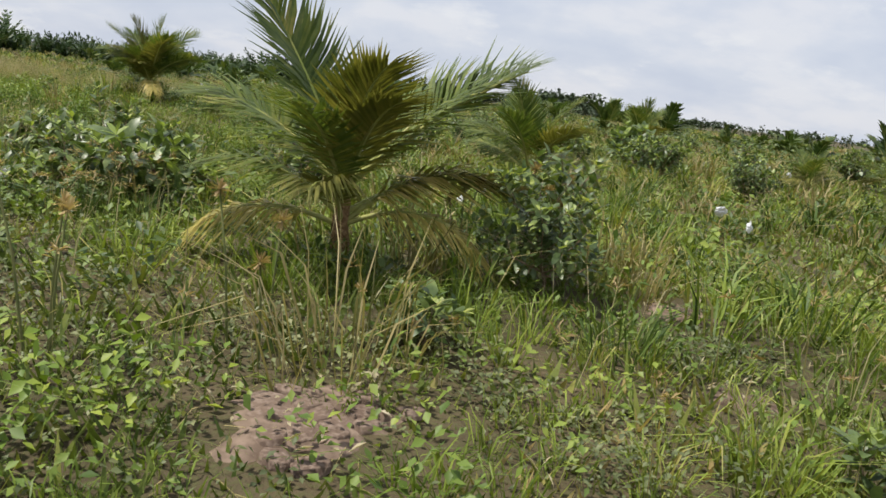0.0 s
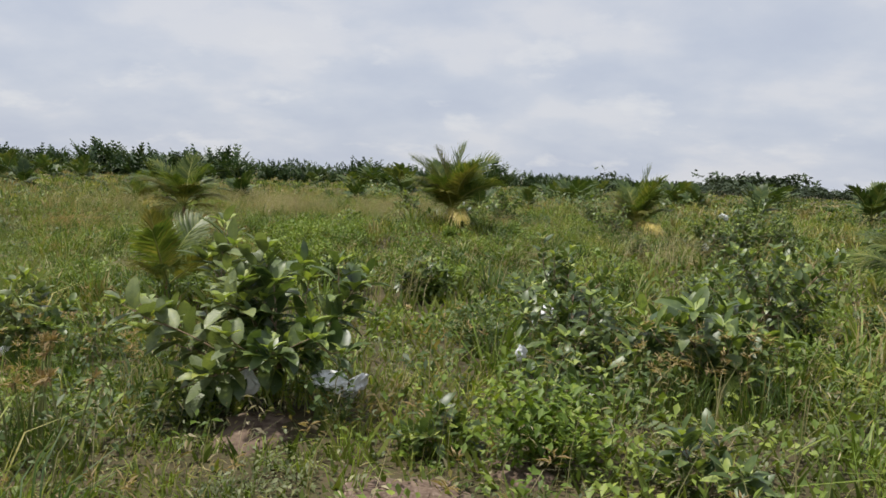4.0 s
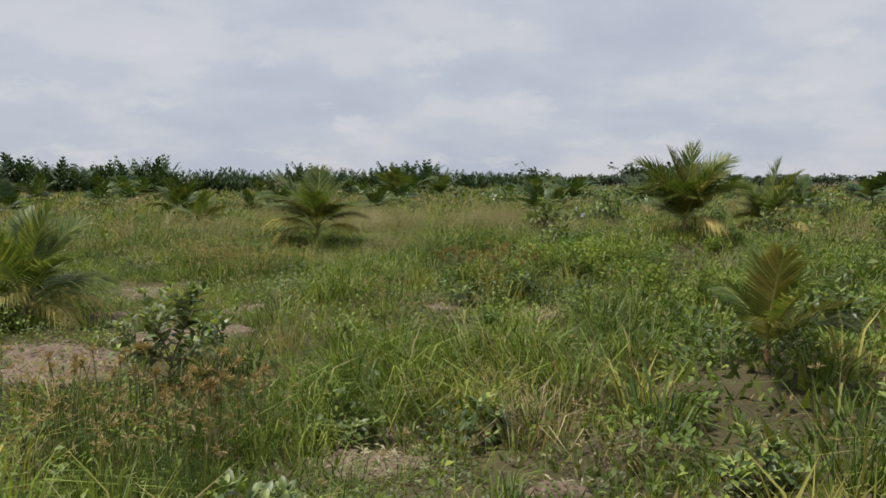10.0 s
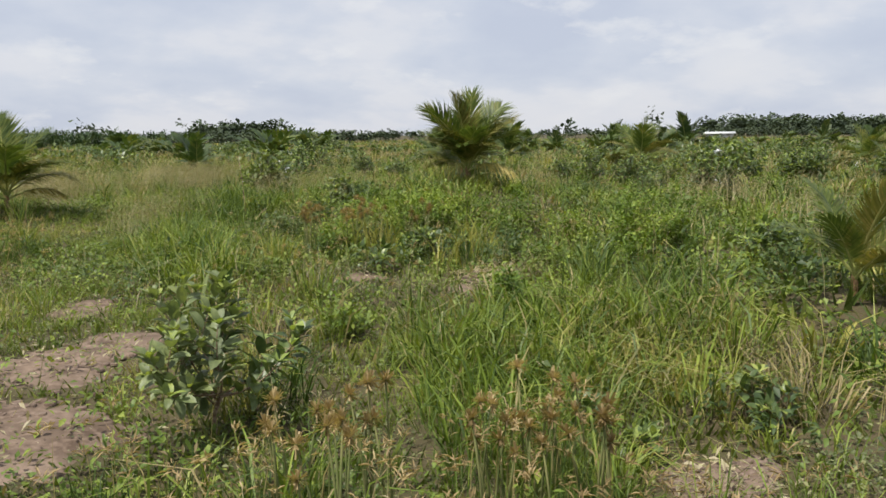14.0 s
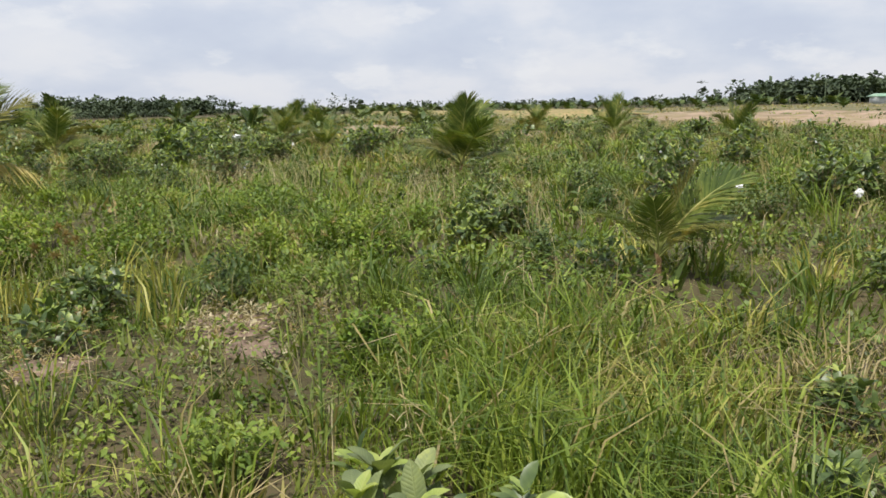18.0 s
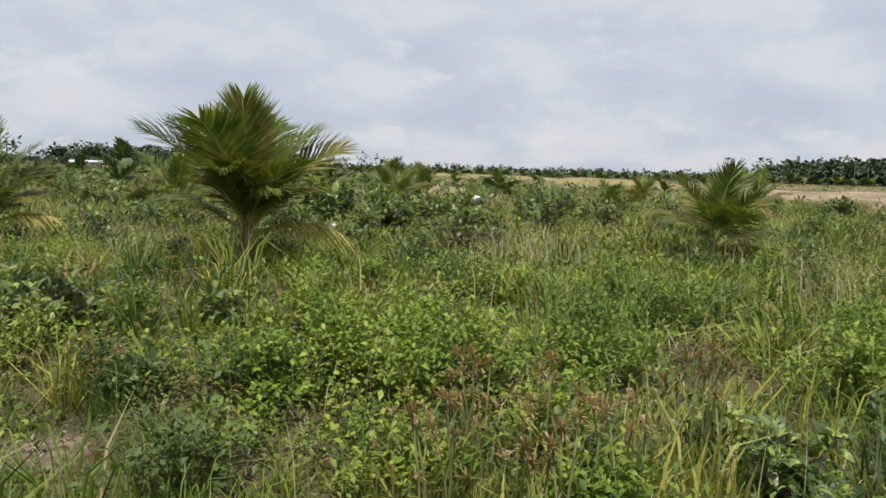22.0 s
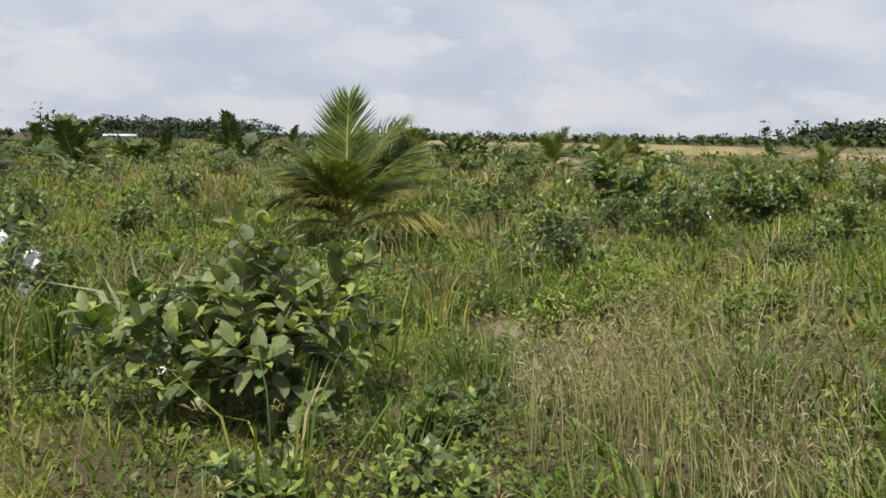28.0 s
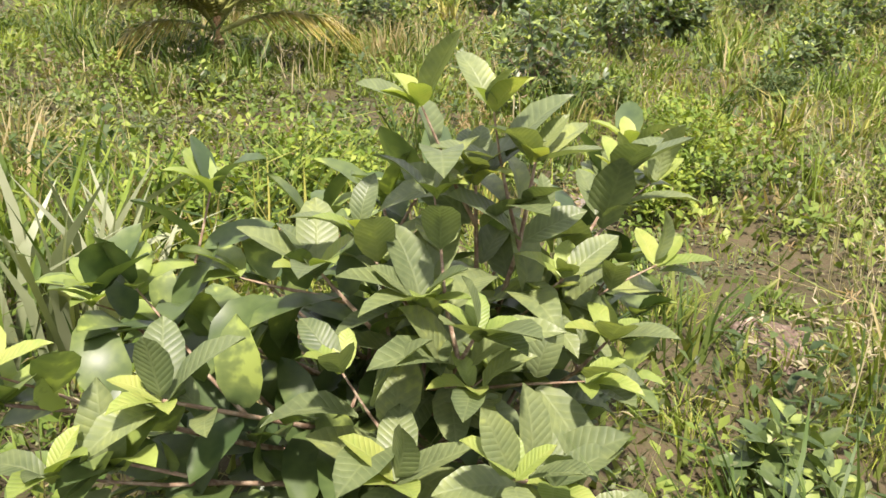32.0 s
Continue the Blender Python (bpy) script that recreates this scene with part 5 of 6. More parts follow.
for fx, fy, fz in ((-0.52, -0.02, 0.30), (-0.50, -0.06, 0.30)):
    bm = bmesh.new()
    bmesh.ops.create_icosphere(bm, subdivisions=2, radius=0.012)
    me = bpy.data.meshes.new("green_fruit")
    bm.to_mesh(me); bm.free()
    me.materials.append(M_GUAVA_NEW)
    child("green_fruit", me, last_bush, pose(fx, fy, fz), "tiny round green guava fruit")
MOUND_TIPS = [(-0.19, 0.1, 1.00), (0.13, -0.1, 0.94), (-0.50, 0.2, 0.82), (0.28, 0.2, 0.82), (0.22, -0.3, 0.64), (0.45, -0.1, 0.40), (-0.75, -0.1, 0.40), (-0.62, -0.3, 0.48), (-0.50, -0.35, 0.22), (-0.24, -0.45, 0.20), (0.03, -0.35, 0.55),
              (-0.28, -0.2, 0.66), (0.5, 0.25, 0.55), (0.1, 0.45, 0.7), (-0.4, 0.45, 0.55), (0.35, -0.42, 0.26), (0.0, 0.1, 0.8), (0.05, -0.5, 0.3), (-0.8, 0.2, 0.3)]
guava(-1.99, 10.80, 0.9, 1.6, 0, 2, "guava bush on a small earth mound, and white fruit bags", True, 0.165, 0.078, tips=[(tx, ty, 0.90 * tz) for tx, ty, tz in MOUND_TIPS])
guava(-4.60, 12.09, 0.62, 1.6, 11, 3, "low guava bush on a small earth mound", True, 0.13, 0.055)
guava(-9.86, 14.76, 0.92, 1.4, 10, 4, "small guava bush with pale green shoot tips", True, 0.12, 0.05)
guava(-5.68, 23.84, 0.58, 1.7, 12, 5, "low dark green bush with shiny drooping leaves", True, 0.12, 0.05)
BUSH_RANDOM = np.random.default_rng(77)
BUSHES = [(-0.55, 14.2, 1.0, 1.0), (-0.3, 12.4, 0.8, 1.1), (1.9, 22.3, 1.15, 1.0), (0.1, 28.15, 1.12, 1.0), (-3.5, 16.3, 0.52, 1.2), (1.4, 14.4, 1.05, 1.2), (2.7, 24.6, 0.93, 1.0), (-4.25, 31.95, 0.85, 1.1),
          (2.5, 22.9, 1.0, 1.2), (3.9, 13.2, 0.85, 1.0), (3.4, 10.3, 0.7, 1.2), (7.0, 11.3, 1.05, 1.1), (0.5, 12.0, 0.7, 1.1), (3.9, 26.8, 0.94, 1.0), (4.2, 27.8, 0.72, 1.1), (3.9, 30.1, 0.82, 1.0),
          (-3.4, 33.2, 1.15, 1.1), (0.3, 34.4, 0.75, 1.0), (-0.4, 35.7, 0.86, 1.1), (0.6, 43.4, 1.2, 1.1), (8.7, 28.1, 1.2, 1.1), (8.9, 26.0, 0.83, 1.0), (7.6, 22.0, 1.1, 1.0), (8.0, 24.8, 0.87, 1.1),
          (4.8, 29.9, 0.95, 1.1), (6.2, 25.7, 1.05, 1.1), (9.7, 22.8, 1.05, 1.1), (1.5, 17.4, 0.65, 1.1), (-2.3, 16.3, 0.55, 1.1), (1.0, 15.7, 0.55, 1.1),
          (9.3, 16.3, 0.6, 1.1), (16.2, 23.1, 1.0, 1.1)]
BUSHES += [(17.3, 32.2, 1.2, 1.2), (11.7, 8.3, 1.1, 1.1), (0.6, 22.9, 0.58, 1.1), (12.0, 14.0, 0.8, 1.1), (6.4, 25.4, 0.76, 1.1), (5.0, 37.0, 0.9, 1.1), (9.5, 30.5, 0.9, 1.1), (14.0, 29.0, 0.9, 1.1), (16.5, 17.5, 0.8, 1.1)]
BUSHES += [(float(BUSH_RANDOM.uniform(6.5, 26)), float(BUSH_RANDOM.uniform(8, 44)), float(BUSH_RANDOM.uniform(0.5, 0.95)), 1.1) for _ in range(34)]
PATTERNS = [guava(bx, by, bh, bw * 1.45, 13 + i % 3, 10 + i, GUAVA_WORDS, leaf=0.13, gap=0.055) for i, (bx, by, bh, bw) in enumerate(BUSHES[:8])]
for i, (bx, by, bh, bw) in enumerate(BUSHES[8:]):
    src = PATTERNS[i % 8]
    c = copy_thing(src, pose(bx, by, float(ground_z(bx, by)), 0, 0, 47 * i))
    c.scale = (1.12 * bh / BUSHES[i % 8][2],) * 3
LOW = [(-7.14, 24.21, 0.34), (-6.59, 18.54, 0.4), (-8.02, 13.52, 0.36), (-6.17, 30.31, 0.26), (-5.32, 27.84, 0.26), (-4.37, 12.54, 0.32), (-5.43, 12.54, 0.36), (-0.26, 11.37, 0.34), (4.3, 8.2, 0.30), (-0.5, 11.1, 0.3), (-0.9, 10.3, 0.26), (-5.1, 22.6, 0.3), (-5.6, 21.2, 0.36), (-7.4, 27.9, 0.28), (-6.3, 27.6, 0.3), (-6.6, 28.3, 0.3), (-6.7, 18.6, 0.38), (-6.0, 18.9, 0.3), (2.67, 9.13, 0.36), (4.61, 8.40, 0.30), (0.27, 9.81, 0.34), (-6.51, 22.30, 0.32), (-7.34, 18.26, 0.42), (-7.01, 13.40, 0.32), (-5.50, 27.87, 0.22), (-0.63, 30.92, 0.4), (-8.10, 11.49, 0.3), (-5.70, 10.45, 0.35)]
for i, (bx, by, bh) in enumerate(LOW):
    guava(bx, by, bh, 1.5, 5, 60 + i, "low seedling with broad green leaves among the weeds", leaf=0.11, gap=0.045)


# ---- sedge plants ----
def sedge(x, y, k, n=7):
    """A few tall bare stems, each with a round head of brown spikes."""
    rr = np.random.default_rng(1700 + k)
    top = empty("sedge_plant", pose(x, y, float(ground_z(x, y))), "tall brown sedge with spiky round seed heads", "sedge", "sedge plants by the footpath")
    for i in range(n):
        a, h = rr.uniform(0, 6.283), rr.uniform(0.42, 0.70)
        bx, by = rr.normal(0, 0.07, 2)
        tx, ty = bx + 0.12 * h * math.cos(a) * rr.uniform(0.2, 2), by + 0.12 * h * math.sin(a) * rr.uniform(0.2, 2)
        stem = child("stem", tri_mesh("stem", *tube([(bx, by, -0.03), (bx * 0.6 + tx * 0.4, by * 0.6 + ty * 0.4, h * 0.55), (tx, ty, h)], (0.0065, 0.0055, 0.004), 5), [M_STEM]), top)
        m = 60
        d = rr.normal(0, 1, (m, 3)) + (0, 0, 0.35); d /= np.linalg.norm(d, axis=1)[:, None]
        c = np.array([tx, ty, h])
        ln = rr.uniform(0.028, 0.058, m)[:, None]
        sd = np.cross(d, (0.3, 0.5, 0.8)); sd /= np.linalg.norm(sd, axis=1)[:, None] + 1e-9
        v = np.stack([c + d * 0.004 - sd * 0.002, c + d * 0.004 + sd * 0.002, c + d * ln + sd * 0.004, c + d * ln - sd * 0.004], 1).reshape(-1, 3)
        t = (np.arange(m)[:, None, None] * 4 + np.array([(0, 1, 2), (0, 2, 3)])).reshape(-1, 3)
        child("seed_head", tri_mesh("seed_head", v, t, [M_SEDGE]), stem)


for k, (sx, sy) in enumerate([(-2.80, 9.90), (-2.62, 9.78), (-2.98, 10.02), (3.3, 10.6), (1.95, 8.9), (1.25, 8.6), (3.5, 11.0), (-8.9, 13.2), (-9.5, 13.3), (-8.6, 13.1), (-9.8, 13.4), (-8.8, 12.7), (-9.8, 12.9),
                              (2.9, 10.5), (-9.1, 12.9), (-7.5, 20.0), (-7.2, 19.3), (-6.7, 20.0), (-6.4, 19.0), (-7.0, 19.7), (-7.7, 19.5)]):
    sedge(sx, sy, k, 3 if sx > -5 else 6)


# ---- low leafy shrubs ----
def shrub(x, y, h, w, k, mat, label, size=0.045, n=26):
    """A dense low shrub: thin stems fanning out and many small leaves in tiers."""
    rr = np.random.default_rng(1300 + k)
    top = empty("shrub", pose(x, y, float(ground_z(x, y))), label, "shrub", "leafy shrubs of the field")
    tubes, lv = [], []
    for i in range(22):
        a, el = rr.uniform(0, 6.283), rr.uniform(0.35, 1.45)
        ln = rr.uniform(0.65, 1.1)
        d = np.array([math.cos(a) * math.cos(el) * w, math.sin(a) * math.cos(el) * w, math.sin(el) * h]) * ln
        pts = [np.zeros(3), d * 0.5 + (0, 0, 0.06 * h), d]
        tubes.append(tube(pts, (0.006, 0.004, 0.002), 4))
        f = rr.uniform(0.25, 1.05, n) ** 0.75
        c = f[:, None] * d + rr.normal(0, 0.055, (n, 3)) * (1, 1, 0.8)
        lv.append((c, rr.uniform(0, 6.283, n)))
    c = np.concatenate([q[0] for q in lv]); a = np.concatenate([q[1] for q in lv])
    c[:, 2] = np.abs(c[:, 2]) + 0.02
    v, t = leaflets(c[:, 0], c[:, 1], c[:, 2], size, 0.5, 0.35, a)
    child("branchwork", tri_mesh("branchwork", *joined(tubes), [M_STEM]), top)
    child("foliage", tri_mesh("foliage", v, t, [mat]), top)
    return top


for k, (sx, sy, sh, sw) in enumerate([(-4.4, 17.6, 0.62, 0.55), (-4.0, 17.2, 0.5, 0.4), (-4.9, 18.0, 0.4, 0.4), (-2.3, 27.4, 0.42, 0.55), (-1.7, 27.1, 0.36, 0.45), (-2.8, 27.7, 0.3, 0.35), (-6.0, 20.6, 0.48, 0.55), (-5.3, 20.9, 0.55, 0.6), (-5.0, 21.7, 0.5, 0.55), (-6.6, 19.6, 0.4, 0.5), (-5.7, 21.3, 0.5, 0.55), (-5.5, 20.3, 0.52, 0.6), (-6.3, 21.4, 0.42, 0.5), (-4.7, 21.0, 0.5, 0.55), (-7.1, 20.3, 0.3, 0.4),
                                       (-4.6, 19.8, 0.5, 0.55), (-7.4, 19.3, 0.3, 0.35), (-4.1, 29.9, 0.4, 0.4), (-3.4, 29.4, 0.36, 0.4), (-0.4, 10.2, 0.34, 0.35), (0.2, 8.7, 0.25, 0.35), (1.0, 7.6, 0.25, 0.4), (-3.9, 9.8, 0.35, 0.4), (-3.0, 19.2, 0.5, 0.6), (-1.6, 19.9, 0.5, 0.6), (-7.0, 16.2, 0.3, 0.35)]):
    shrub(sx, sy, sh * 1.2, sw * 1.12, k, M_LIME, "dense lime-green shrub with small leaves in the grass", 0.048, 58)

SHRUB_RANDOM = np.random.default_rng(81)
SHRUB_KINDS = [(M_LIME, "dense lime-green shrub with small leaves in the grass"), (M_WEED, "leafy green shrub with small leaves in the grass"), (M_DARKWEED, "dark green leafy shrub in the grass")]
for k, (x0, y0, x1, y1, many) in enumerate([(-5.5, 15.0, 5.0, 24.5, 30), (-4.0, 25.0, 5.0, 33.0, 14), (-10.0, 15.5, -2.0, 25.0, 20), (-4.5, 11.0, 4.0, 16.0, 12)]):
    for i in range(many):
        sx, sy = float(SHRUB_RANDOM.uniform(x0, x1)), float(SHRUB_RANDOM.uniform(y0, y1))
        sh, kind = float(SHRUB_RANDOM.uniform(0.24, 0.5)), SHRUB_KINDS[int(SHRUB_RANDOM.integers(3))]
        if way_distance(np.array([sx]), np.array([sy]))[0][0] > 2.2:
            shrub(sx, sy, sh, sh * 1.1, 100 + 40 * k + i, kind[0], kind[1], 0.05)


# ---- fallen stalks and a stake ----
def stalk(points, r0, name, label, category, mat):
    """One long dry stalk or stick along a bent line."""
    ob = new(name, tri_mesh(name, *tube(points, np.linspace(r0, r0 * 0.5, len(points)), 5), [mat], smooth=True))
    return tagged(ob, label, category)


for (ax, ay), (bx, by), rise in (((-3.57, 10.72), (-3.18, 10.35), 0.10), ((-3.60, 10.0), (-3.26, 10.24), 0.07), ((-3.58, 10.18), (-3.22, 10.05), 0.05), ((-6.4, 11.95), (-6.1, 12.2), 0.10), ((-6.2, 13.2), (-5.7, 12.9), 0.09)):
    mx_, my_ = (ax + bx) / 2 + 0.03, (ay + by) / 2 + 0.02
    stalk([(ax, ay, float(ground_z(ax, ay)) + 0.03), (mx_, my_, float(ground_z(mx_, my_)) + 0.05 + rise), (bx, by, float(ground_z(bx, by)) + 0.04)], 0.007, "fallen_stalk", "pale dry grass stalk fallen across the weeds", "stalk", M_PALE)
STAKE = (-7.24, 24.52)
stalk([(*STAKE, float(ground_z(*STAKE)) - 0.05), (STAKE[0] - 0.03, STAKE[1] - 0.01, 0.55), (STAKE[0] - 0.09, STAKE[1] - 0.03, 1.06)], 0.009, "stake", "thin dark wooden stake standing in pale grass", "stake", M_BARK)


# ---- white fruit bags ----
def bag_mesh(k):
    rr = np.random.default_rng(900 + k)
    bm = bmesh.new()
    bmesh.ops.create_icosphere(bm, subdivisions=3, radius=0.5)
    for v in bm.verts:
        z = v.co.z
        pinch = 0.35 + 0.65 * min(1, max(0, (0.5 - z) / 0.45))
        n = noise.noise(v.co * 3.1 + Vector((k * 7.0, 0, 0)))
        m = noise.noise(v.co * 7.0 + Vector((0, k * 5.0, 0)))
        v.co = Vector((v.co.x * 0.95 * pinch, v.co.y * 0.5 * pinch, z * 1.0)) * (1 + 0.55 * n + 0.35 * m)
    me = bpy.data.meshes.new("fruit_bag")
    bm.to_mesh(me); bm.free()
    me.materials.append(M_BAG)
    return me


BAG_SHAPES = [bag_mesh(k) for k in range(4)]
BAGS = [(-1.58, 10.62, 0.18, 0.40, 80), (-2.02, 10.50, 0.20, 0.28, 20), (-1.50, 10.80, 0.14, 0.34, 40), (-4.6, 11.8, 0.12, 0.26, 60), (-0.62, 13.5, 0.34, 0.26, 10), (-0.41, 13.9, 0.22, 0.24, 0), (-0.7, 12.1, 0.22, 0.22, 0), (-0.75, 14.0, 0.2, 0.24, 0),
        (2.1, 22.35, 0.98, 0.36, 60), (1.75, 22.0, 0.45, 0.26, 0), (0.4, 27.9, 0.12, 0.28, 0), (-4.47, 31.80, 0.72, 0.22, 0), (-4.29, 31.72, 0.54, 0.30, 35), (-4.41, 31.72, 0.30, 0.28, 10), (12.4, 26.4, 0.3, 0.36, 0), (5.25, 26.35, 0.22, 0.28, 0),
        (3.3, 14.0, 0.36, 0.16, 0), (3.1, 14.3, 0.2, 0.16, 0), (6.1, 14.6, 0.46, 0.28, 40), (6.5, 14.7, 0.30, 0.22, 0), (9.2, 11.1, 0.5, 0.3, 0)]
for i, (bx, by, bz, bs, tilt) in enumerate(BAGS):
    ob = new("fruit_bag", BAG_SHAPES[i % 4])
    ob.matrix_basis = pose(bx, by, float(ground_z(bx, by)) + bz, tilt, 10, 40 * i) @ Matrix.Scale(bs * 0.52, 4)
    tagged(ob, "crumpled white bag tied over a fruit on a guava bush", "bag", "white bags on the guava fruit")


# ---- far field: bare earth, woods, sheds ----
def earth_bank(name, spine, half, height, mat, label, k):
    """A long low bank of earth along a line."""
    rr = np.random.default_rng(k)
    v, n = [], 9
    for i, (ax, ay) in enumerate(spine):
        bx, by = spine[min(i + 1, len(spine) - 1)]
        cx, cy = spine[max(i - 1, 0)]
        d = Vector((bx - cx, by - cy)).normalized()
        for j in range(n):
            o = (j / (n - 1) * 2 - 1) * half * rr.uniform(0.85, 1.1)
            e = math.sin(math.pi * j / (n - 1)) if 0 < i < len(spine) - 1 else 0.0
            v.append((ax - d.y * o, ay + d.x * o, -0.10 + (height * e + 0.06) * rr.uniform(0.8, 1.2) if 0 < j < n - 1 else -0.12))
    t = []
    for i in range(len(spine) - 1):
        for j in range(n - 1):
            q = i * n + j
            t += [(q, q + n, q + n + 1), (q, q + n + 1, q + 1)]
    tagged(new(name, tri_mesh(name, v, t, [mat], smooth=True)), label, "ground", kind="structure")


def line(p, q, n, wob, k):
    rr = np.random.default_rng(k)
    return [(p[0] + (q[0] - p[0]) * i / (n - 1) + rr.normal(0, wob), p[1] + (q[1] - p[1]) * i / (n - 1) + rr.normal(0, wob)) for i in range(n)]


for k, ((ax, ay), (bx, by), r) in enumerate(BANKS):
    pink = k in (0, 1, 4, 5, 6)
    earth_bank("earth_bank", line((ax, ay), (bx, by), 14, 0.06 * r, k), r, 0.075 * r + 0.04, M_PINK if pink else M_STRAW, "bare pinkish earth bank across the far field" if pink else "low bank of brown scrubby earth in the far field", k)


def dry_field():
    """Dry scrubby land between the orchard and the woods: a low sheet and straw-coloured tufts."""
    xs, ys = np.linspace(30, 172, 60), np.linspace(-90, 92, 72)
    gx, gy = np.meshgrid(xs, ys)
    inside = in_dry_field(gx, gy) * np.clip((gy + 90) / 8, 0, 1) * np.clip((172 - gx) / 6, 0, 1)
    z = -0.30 + 0.34 * inside + 0.10 * inside * waves(gx, gy, 9.0, 122)
    w = len(xs)
    i = (np.arange(len(ys) - 1)[:, None] * w + np.arange(w - 1)).ravel()
    t = np.concatenate([np.stack([i, i + 1, i + w + 1], 1), np.stack([i, i + w + 1, i + w], 1)])
    tagged(new("dry_field", tri_mesh("dry_field", np.stack([gx, gy, z], -1).reshape(-1, 3), t, [M_SCRUB], smooth=True)), "dry straw-coloured land with bare pinkish patches", "ground", kind="structure")
    x, y = rng.uniform(32, 170, 26000), rng.uniform(-85, 88, 26000)
    ok = rng.random(len(x)) < in_dry_field(x, y) * np.clip(1.5 * waves(x, y, 12.0, 123) - 0.3, 0.03, 1)
    x, y = x[ok], y[ok]
    stuff("dry_scrub_grass", blades(x, y, 0.30 * (0.4 + waves(x, y, 6.0, 124)), 0.16, 0.8), [M_DRY], "straw-coloured scrub grass of the dry land", category="grass")


def nipa_line():
    """The dark belt of tall nipa palms along the far edge."""
    k = 0
    forms = []
    for s in range(5):
        parts = []
        for f in range(12):
            rib, lf = frond_arrays(7, rng.uniform(0.15, 0.8), 0.15, 1.0, 0.12, 0.055, 0.1, seed=300 + s * 20 + f, sides=3, seg=5)
            v, t = joined([rib, lf])
            el = radians(rng.uniform(48, 86)); az_ = rng.uniform(0, 6.283)
            c, sn = math.cos(el), math.sin(el)
            r1 = np.array([[c, 0, -sn], [0, 1, 0], [sn, 0, c]])
            r2 = np.array([[math.cos(az_), -math.sin(az_), 0], [math.sin(az_), math.cos(az_), 0], [0, 0, 1]])
            parts.append((v @ (r2 @ r1).T * rng.uniform(0.75, 1.1), t))
        forms.append(joined(parts))
    spots = []
    for i in range(240):
        f = i / 240
        spots.append((-100 + 108 * f + rng.normal(0, 2.0), 82 + 62 * f + rng.normal(0, 4.0) + 10 * math.sin(9 * f), rng.uniform(2.3, 4.6) * (1.08 + 0.30 * math.sin(31 * f) * math.sin(13 * f + 1)) * (1.0 - 0.25 * f)))
    parts = []
    for i, (x, y, h) in enumerate(spots):
        v, t = forms[i % 5]
        a = rng.uniform(0, 6.283)
        r2 = np.array([[math.cos(a), -math.sin(a), 0], [math.sin(a), math.cos(a), 0], [0, 0, 1]])
        parts.append((v @ r2.T * h + (x, y, -0.1), t))
    for _ in range(230):
        f = rng.random()
        x, y, h = -100 + 108 * f + rng.normal(0, 2.0), 82 + 62 * f + rng.normal(0, 4.0) + 10 * math.sin(9 * f), rng.uniform(1.4, 2.9) * (1.0 - 0.2 * f)
        c = rng.normal(0, 1, (52, 3)) * (0.9, 0.9, 0.26 * h) + (x, y, 0.55 * h)
        c[:, 2] = np.clip(c[:, 2], 0.1, h)
        parts.append(leaflets(c[:, 0], c[:, 1], c[:, 2], 0.60, 0.32, 1.0))
    stuff("nipa_palms", joined(parts), [M_NIPA], "dark belt of tall nipa palms along the field's edge", category="trees")


def woods(name, rows, label):
    """Far trees: trunks with many clumps of leaves; rows of (x, y, height, crown width)."""
    vs, ts, k = [], [], 0
    for x, y, h, w in rows:
        n = 56
        lobes = rng.normal(0, 1, (5, 3)) * (w * 0.30, w * 0.30, h * 0.15) + (0, 0, h * 0.55)
        c = lobes[rng.integers(0, 5, n)] + rng.normal(0, 1, (n, 3)) * (w * 0.13, w * 0.13, h * 0.08)
        c[:, 2] = np.clip(c[:, 2], h * 0.12, h)
        lv, lt = leaflets(c[:, 0] + x, c[:, 1] + y, c[:, 2], 0.19 * w + 0.14, 0.85, 0.3)
        tv, tt = tube([(x, y, -0.2), (x, y, h * 0.7)], [0.03 * h, 0.012 * h], 4)
        vs += [lv, tv]; ts += [lt + k, tt + k + len(lv)]; k += len(lv) + len(tv)
    stuff(name, (np.concatenate(vs), np.concatenate(ts)), [M_FARTREE], label, category="trees")


def belt(p, q, n, h0, h1, deep, bulge=0.0):
    out = []
    for i in range(n):
        f = rng.random()
        hh = rng.uniform(h0, h1) * (1 + bulge * math.sin(math.pi * f))
        out.append((p[0] + (q[0] - p[0]) * f + rng.normal(0, deep), p[1] + (q[1] - p[1]) * f + rng.normal(0, deep), hh, hh * rng.uniform(0.6, 0.95)))
    return out


dry_field()
nipa_line()
woods("far_woods", belt((0, 150), (60, 175), 170, 1.7, 2.7, 5) + belt((60, 185), (330, 235), 300, 1.9, 3.2, 8) + belt((150, 175), (330, 205), 220, 1.9, 3.0, 6) + belt((180, 110), (240, -20), 300, 1.7, 3.0, 6) + belt((240, -20), (234, -64), 90, 1.9, 3.0, 5) + belt((238, -62), (150, -140), 190, 2.0, 3.2, 6), "hazy line of far trees on the horizon")
woods("wooded_rise", belt((205, 215), (285, 205), 200, 5.5, 7.5, 8) + belt((246, -8), (246, -58), 260, 4.6, 6.0, 8, 0.4) + belt((27, 199), (42, 203), 50, 4, 5.5, 3), "low dark wooded rise on the horizon")
woods("lone_trees", [(117, 183, 6.0, 5), (104, 136, 7.2, 3.2), (184, 110, 5.6, 3), (180, 104, 5.0, 2.6), (172, 95, 5.4, 2.6), (162, 87, 5.4, 3), (161, 84, 5.0, 2.4), (3, 192, 5.5, 5), (150, -78, 7, 6), (152, -84, 6, 5)], "lone trees standing above the far tree line")


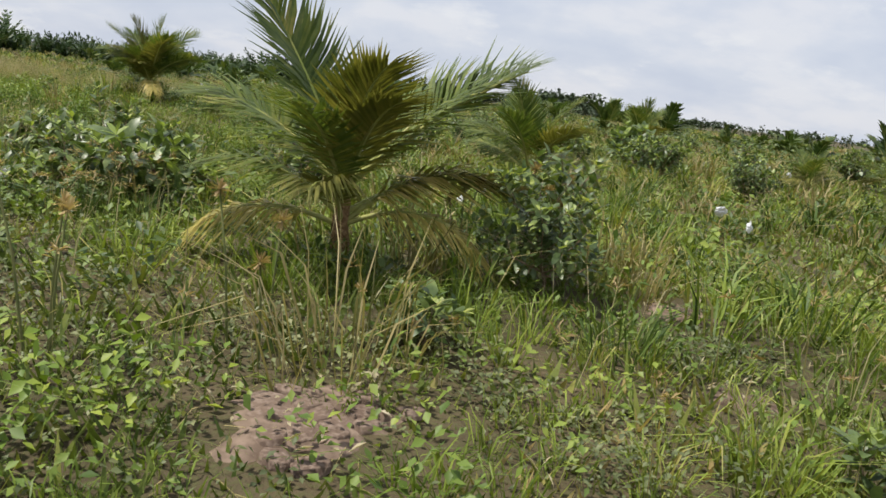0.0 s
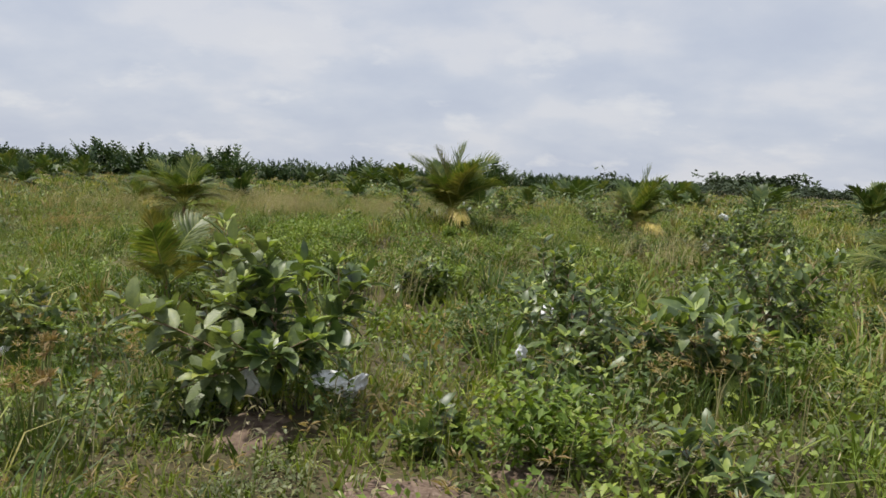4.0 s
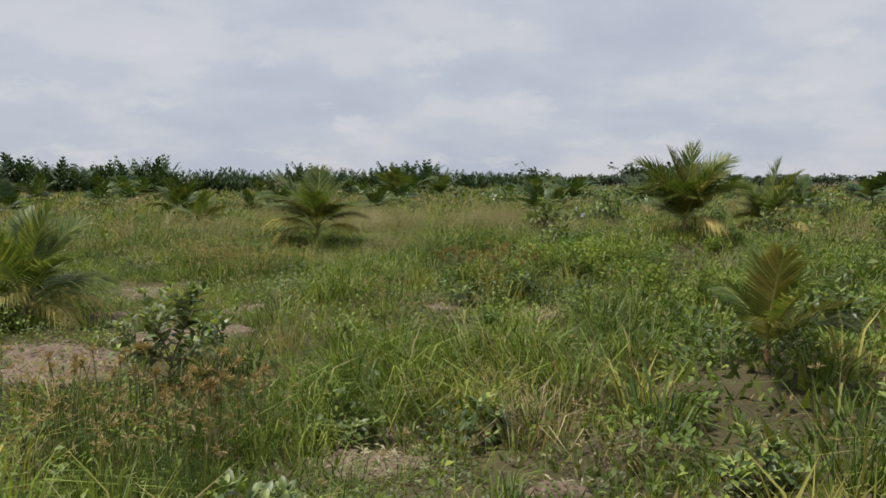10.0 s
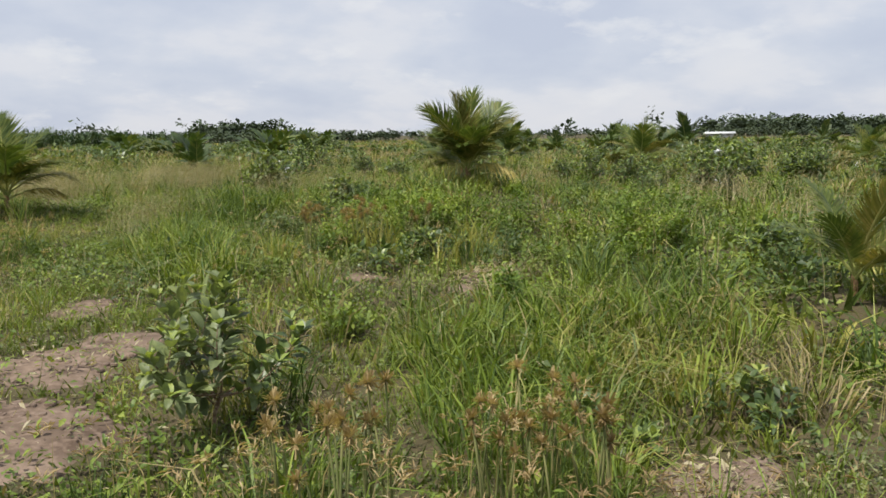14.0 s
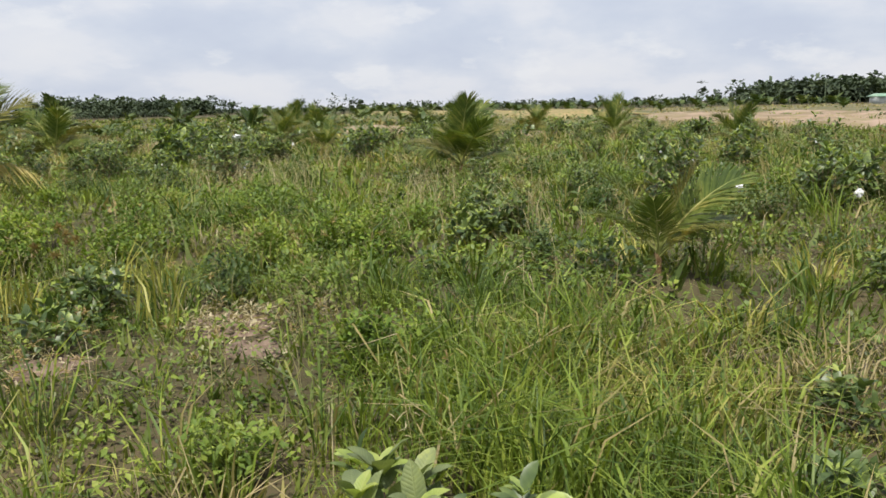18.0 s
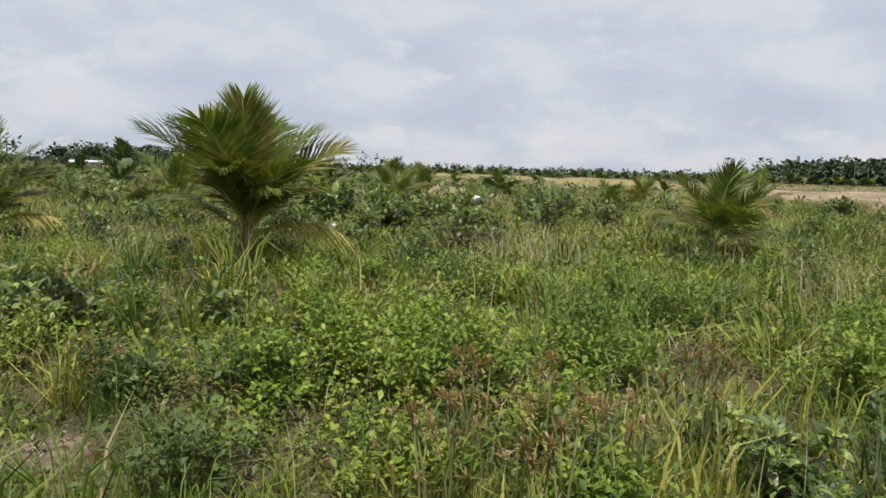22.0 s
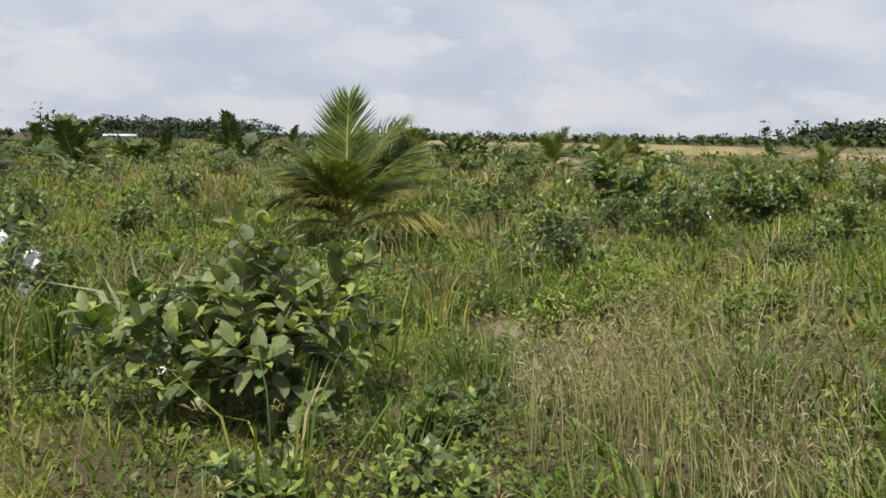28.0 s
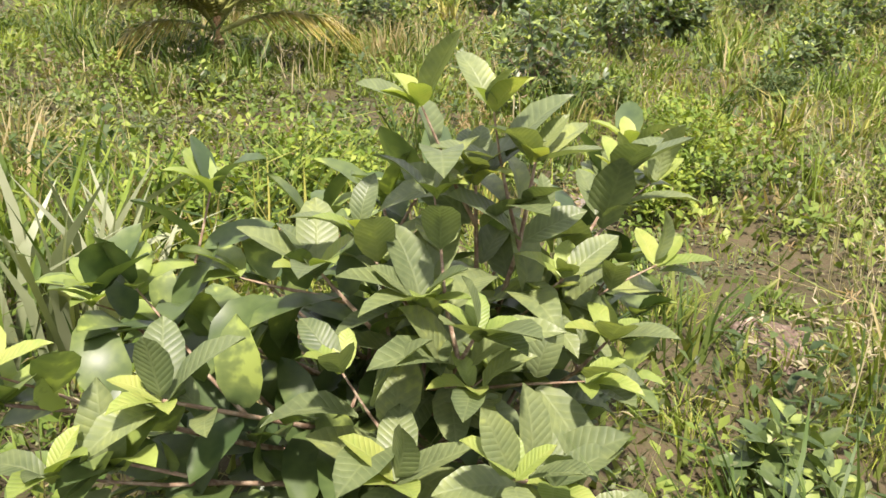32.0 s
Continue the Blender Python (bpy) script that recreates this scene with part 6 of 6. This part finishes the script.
def far_palm_rows():
    """Rows of small palms far across the field."""
    parts = []
    forms = []
    for s in range(3):
        some = []
        for f in range(8):
            rib, lf = frond_arrays(4, 0.6, 0.4, 1.0, 0.2, 0.14, 0.3, seed=700 + s * 20 + f, sides=3, seg=4)
            v, t = joined([rib, lf])
            el, az_ = radians(rng.uniform(25, 82)), rng.uniform(0, 6.283)
            c, sn = math.cos(el), math.sin(el)
            r1 = np.array([[c, 0, -sn], [0, 1, 0], [sn, 0, c]])
            r2 = np.array([[math.cos(az_), -math.sin(az_), 0], [math.sin(az_), math.cos(az_), 0], [0, 0, 1]])
            some.append((v @ (r2 @ r1).T, t))
        forms.append(joined(some))
    spots = [(172 + 0 * i + rng.normal(0, 2), 118 - 3.0 * i, 2.6) for i in range(46)]
    spots += [(120 + rng.normal(0, 10), 100 - 3.2 * i, 2.0) for i in range(20)]
    for _ in range(80):
        d, a = rng.uniform(45, 130), radians(rng.uniform(-25, 58))
        spots.append((-10 + d * math.cos(a) * 0 + d * math.sin(radians(90) - a) * 1.0, 18 + d * math.sin(a), rng.uniform(1.0, 1.7)))
    for _ in range(70):
        spots.append((rng.uniform(-75, 30), rng.uniform(52, 105), rng.uniform(1.2, 2.4)))
    spots = [q for q in spots if on_bank(q[0], q[1]) < 0.3 and (in_dry_field(q[0], q[1]) < 0.5 or q[0] > 110 or rng.random() < 0.35)]
    for i, (x, y, h) in enumerate(spots):
        v, t = forms[i % 3]
        parts.append((v * h * rng.uniform(0.8, 1.1) + (x, y, 0.1), t))
    stuff("distant_palms", joined(parts), [M_PALM_FAR], "many small coconut palms scattered over the far field", category="palms")


def far_bushes():
    rows = []
    for _ in range(200):
        d, a = rng.uniform(26, 95), radians(rng.uniform(-20, 100))
        h = rng.uniform(0.6, 1.2)
        rows.append((-8 + d * math.cos(a), 18 + d * math.sin(a), h, h * 1.2))
    rows = [r for r in rows if on_bank(r[0], r[1]) < 0.3 and (in_dry_field(r[0], r[1]) < 0.5 or rng.random() < 0.25) and not (r[1] < 16 and r[0] > 24)]
    vs, ts, k = [], [], 0
    for x, y, h, w in rows:
        n = 60
        c = rng.normal(0, 1, (n, 3)) * (w * 0.3, w * 0.3, h * 0.22) + (0, 0, h * 0.55)
        c[:, 2] = np.clip(c[:, 2], 0.05, h)
        lv, lt = leaflets(c[:, 0] + x, c[:, 1] + y, c[:, 2], 0.20, 0.6, 0.4)
        vs.append(lv); ts.append(lt + k); k += len(lv)
    stuff("distant_bushes", (np.concatenate(vs), np.concatenate(ts)), [M_GUAVA], "many guava bushes scattered over the far field", category="bushes")


far_palm_rows()
far_bushes()


def shed(x, y, turn, ln, wd, h, roof, wall, label):
    top = empty("shed", pose(x, y, -0.1, 0, 0, turn), label, "shed")

    def box(name, sx, sy, z0, z1, mat, over=0.0, gable=0.0):
        v = [(-sx, -sy, z0), (sx, -sy, z0), (sx, sy, z0), (-sx, sy, z0), (-sx, -sy, z1), (sx, -sy, z1), (sx, sy, z1), (-sx, sy, z1), (-sx, 0, z1 + gable), (sx, 0, z1 + gable)]
        t = [(0, 1, 5), (0, 5, 4), (2, 3, 7), (2, 7, 6), (1, 2, 6), (1, 6, 5), (3, 0, 4), (3, 4, 7), (4, 5, 9), (4, 9, 8), (6, 7, 8), (6, 8, 9), (5, 6, 9), (7, 4, 8), (0, 2, 1), (0, 3, 2)]
        child(name, tri_mesh(name, v, t, [mat]), top)

    box("wall", ln / 2, wd / 2, 0, h * 0.72, wall)
    box("roof", ln / 2 + 0.4, wd / 2 + 0.5, h * 0.722, h * 0.78, roof, gable=h * 0.24)
    return top


shed(118, 131, 130, 5.2, 4, 1.5, M_ROOF, M_ROOF, "long white-roofed shed in front of the far woods")
shed(162.4, -27.3, 100, 9.5, 6, 2.1, M_SHED, M_ROOF, "low pale shed with a green roof before the wooded rise")
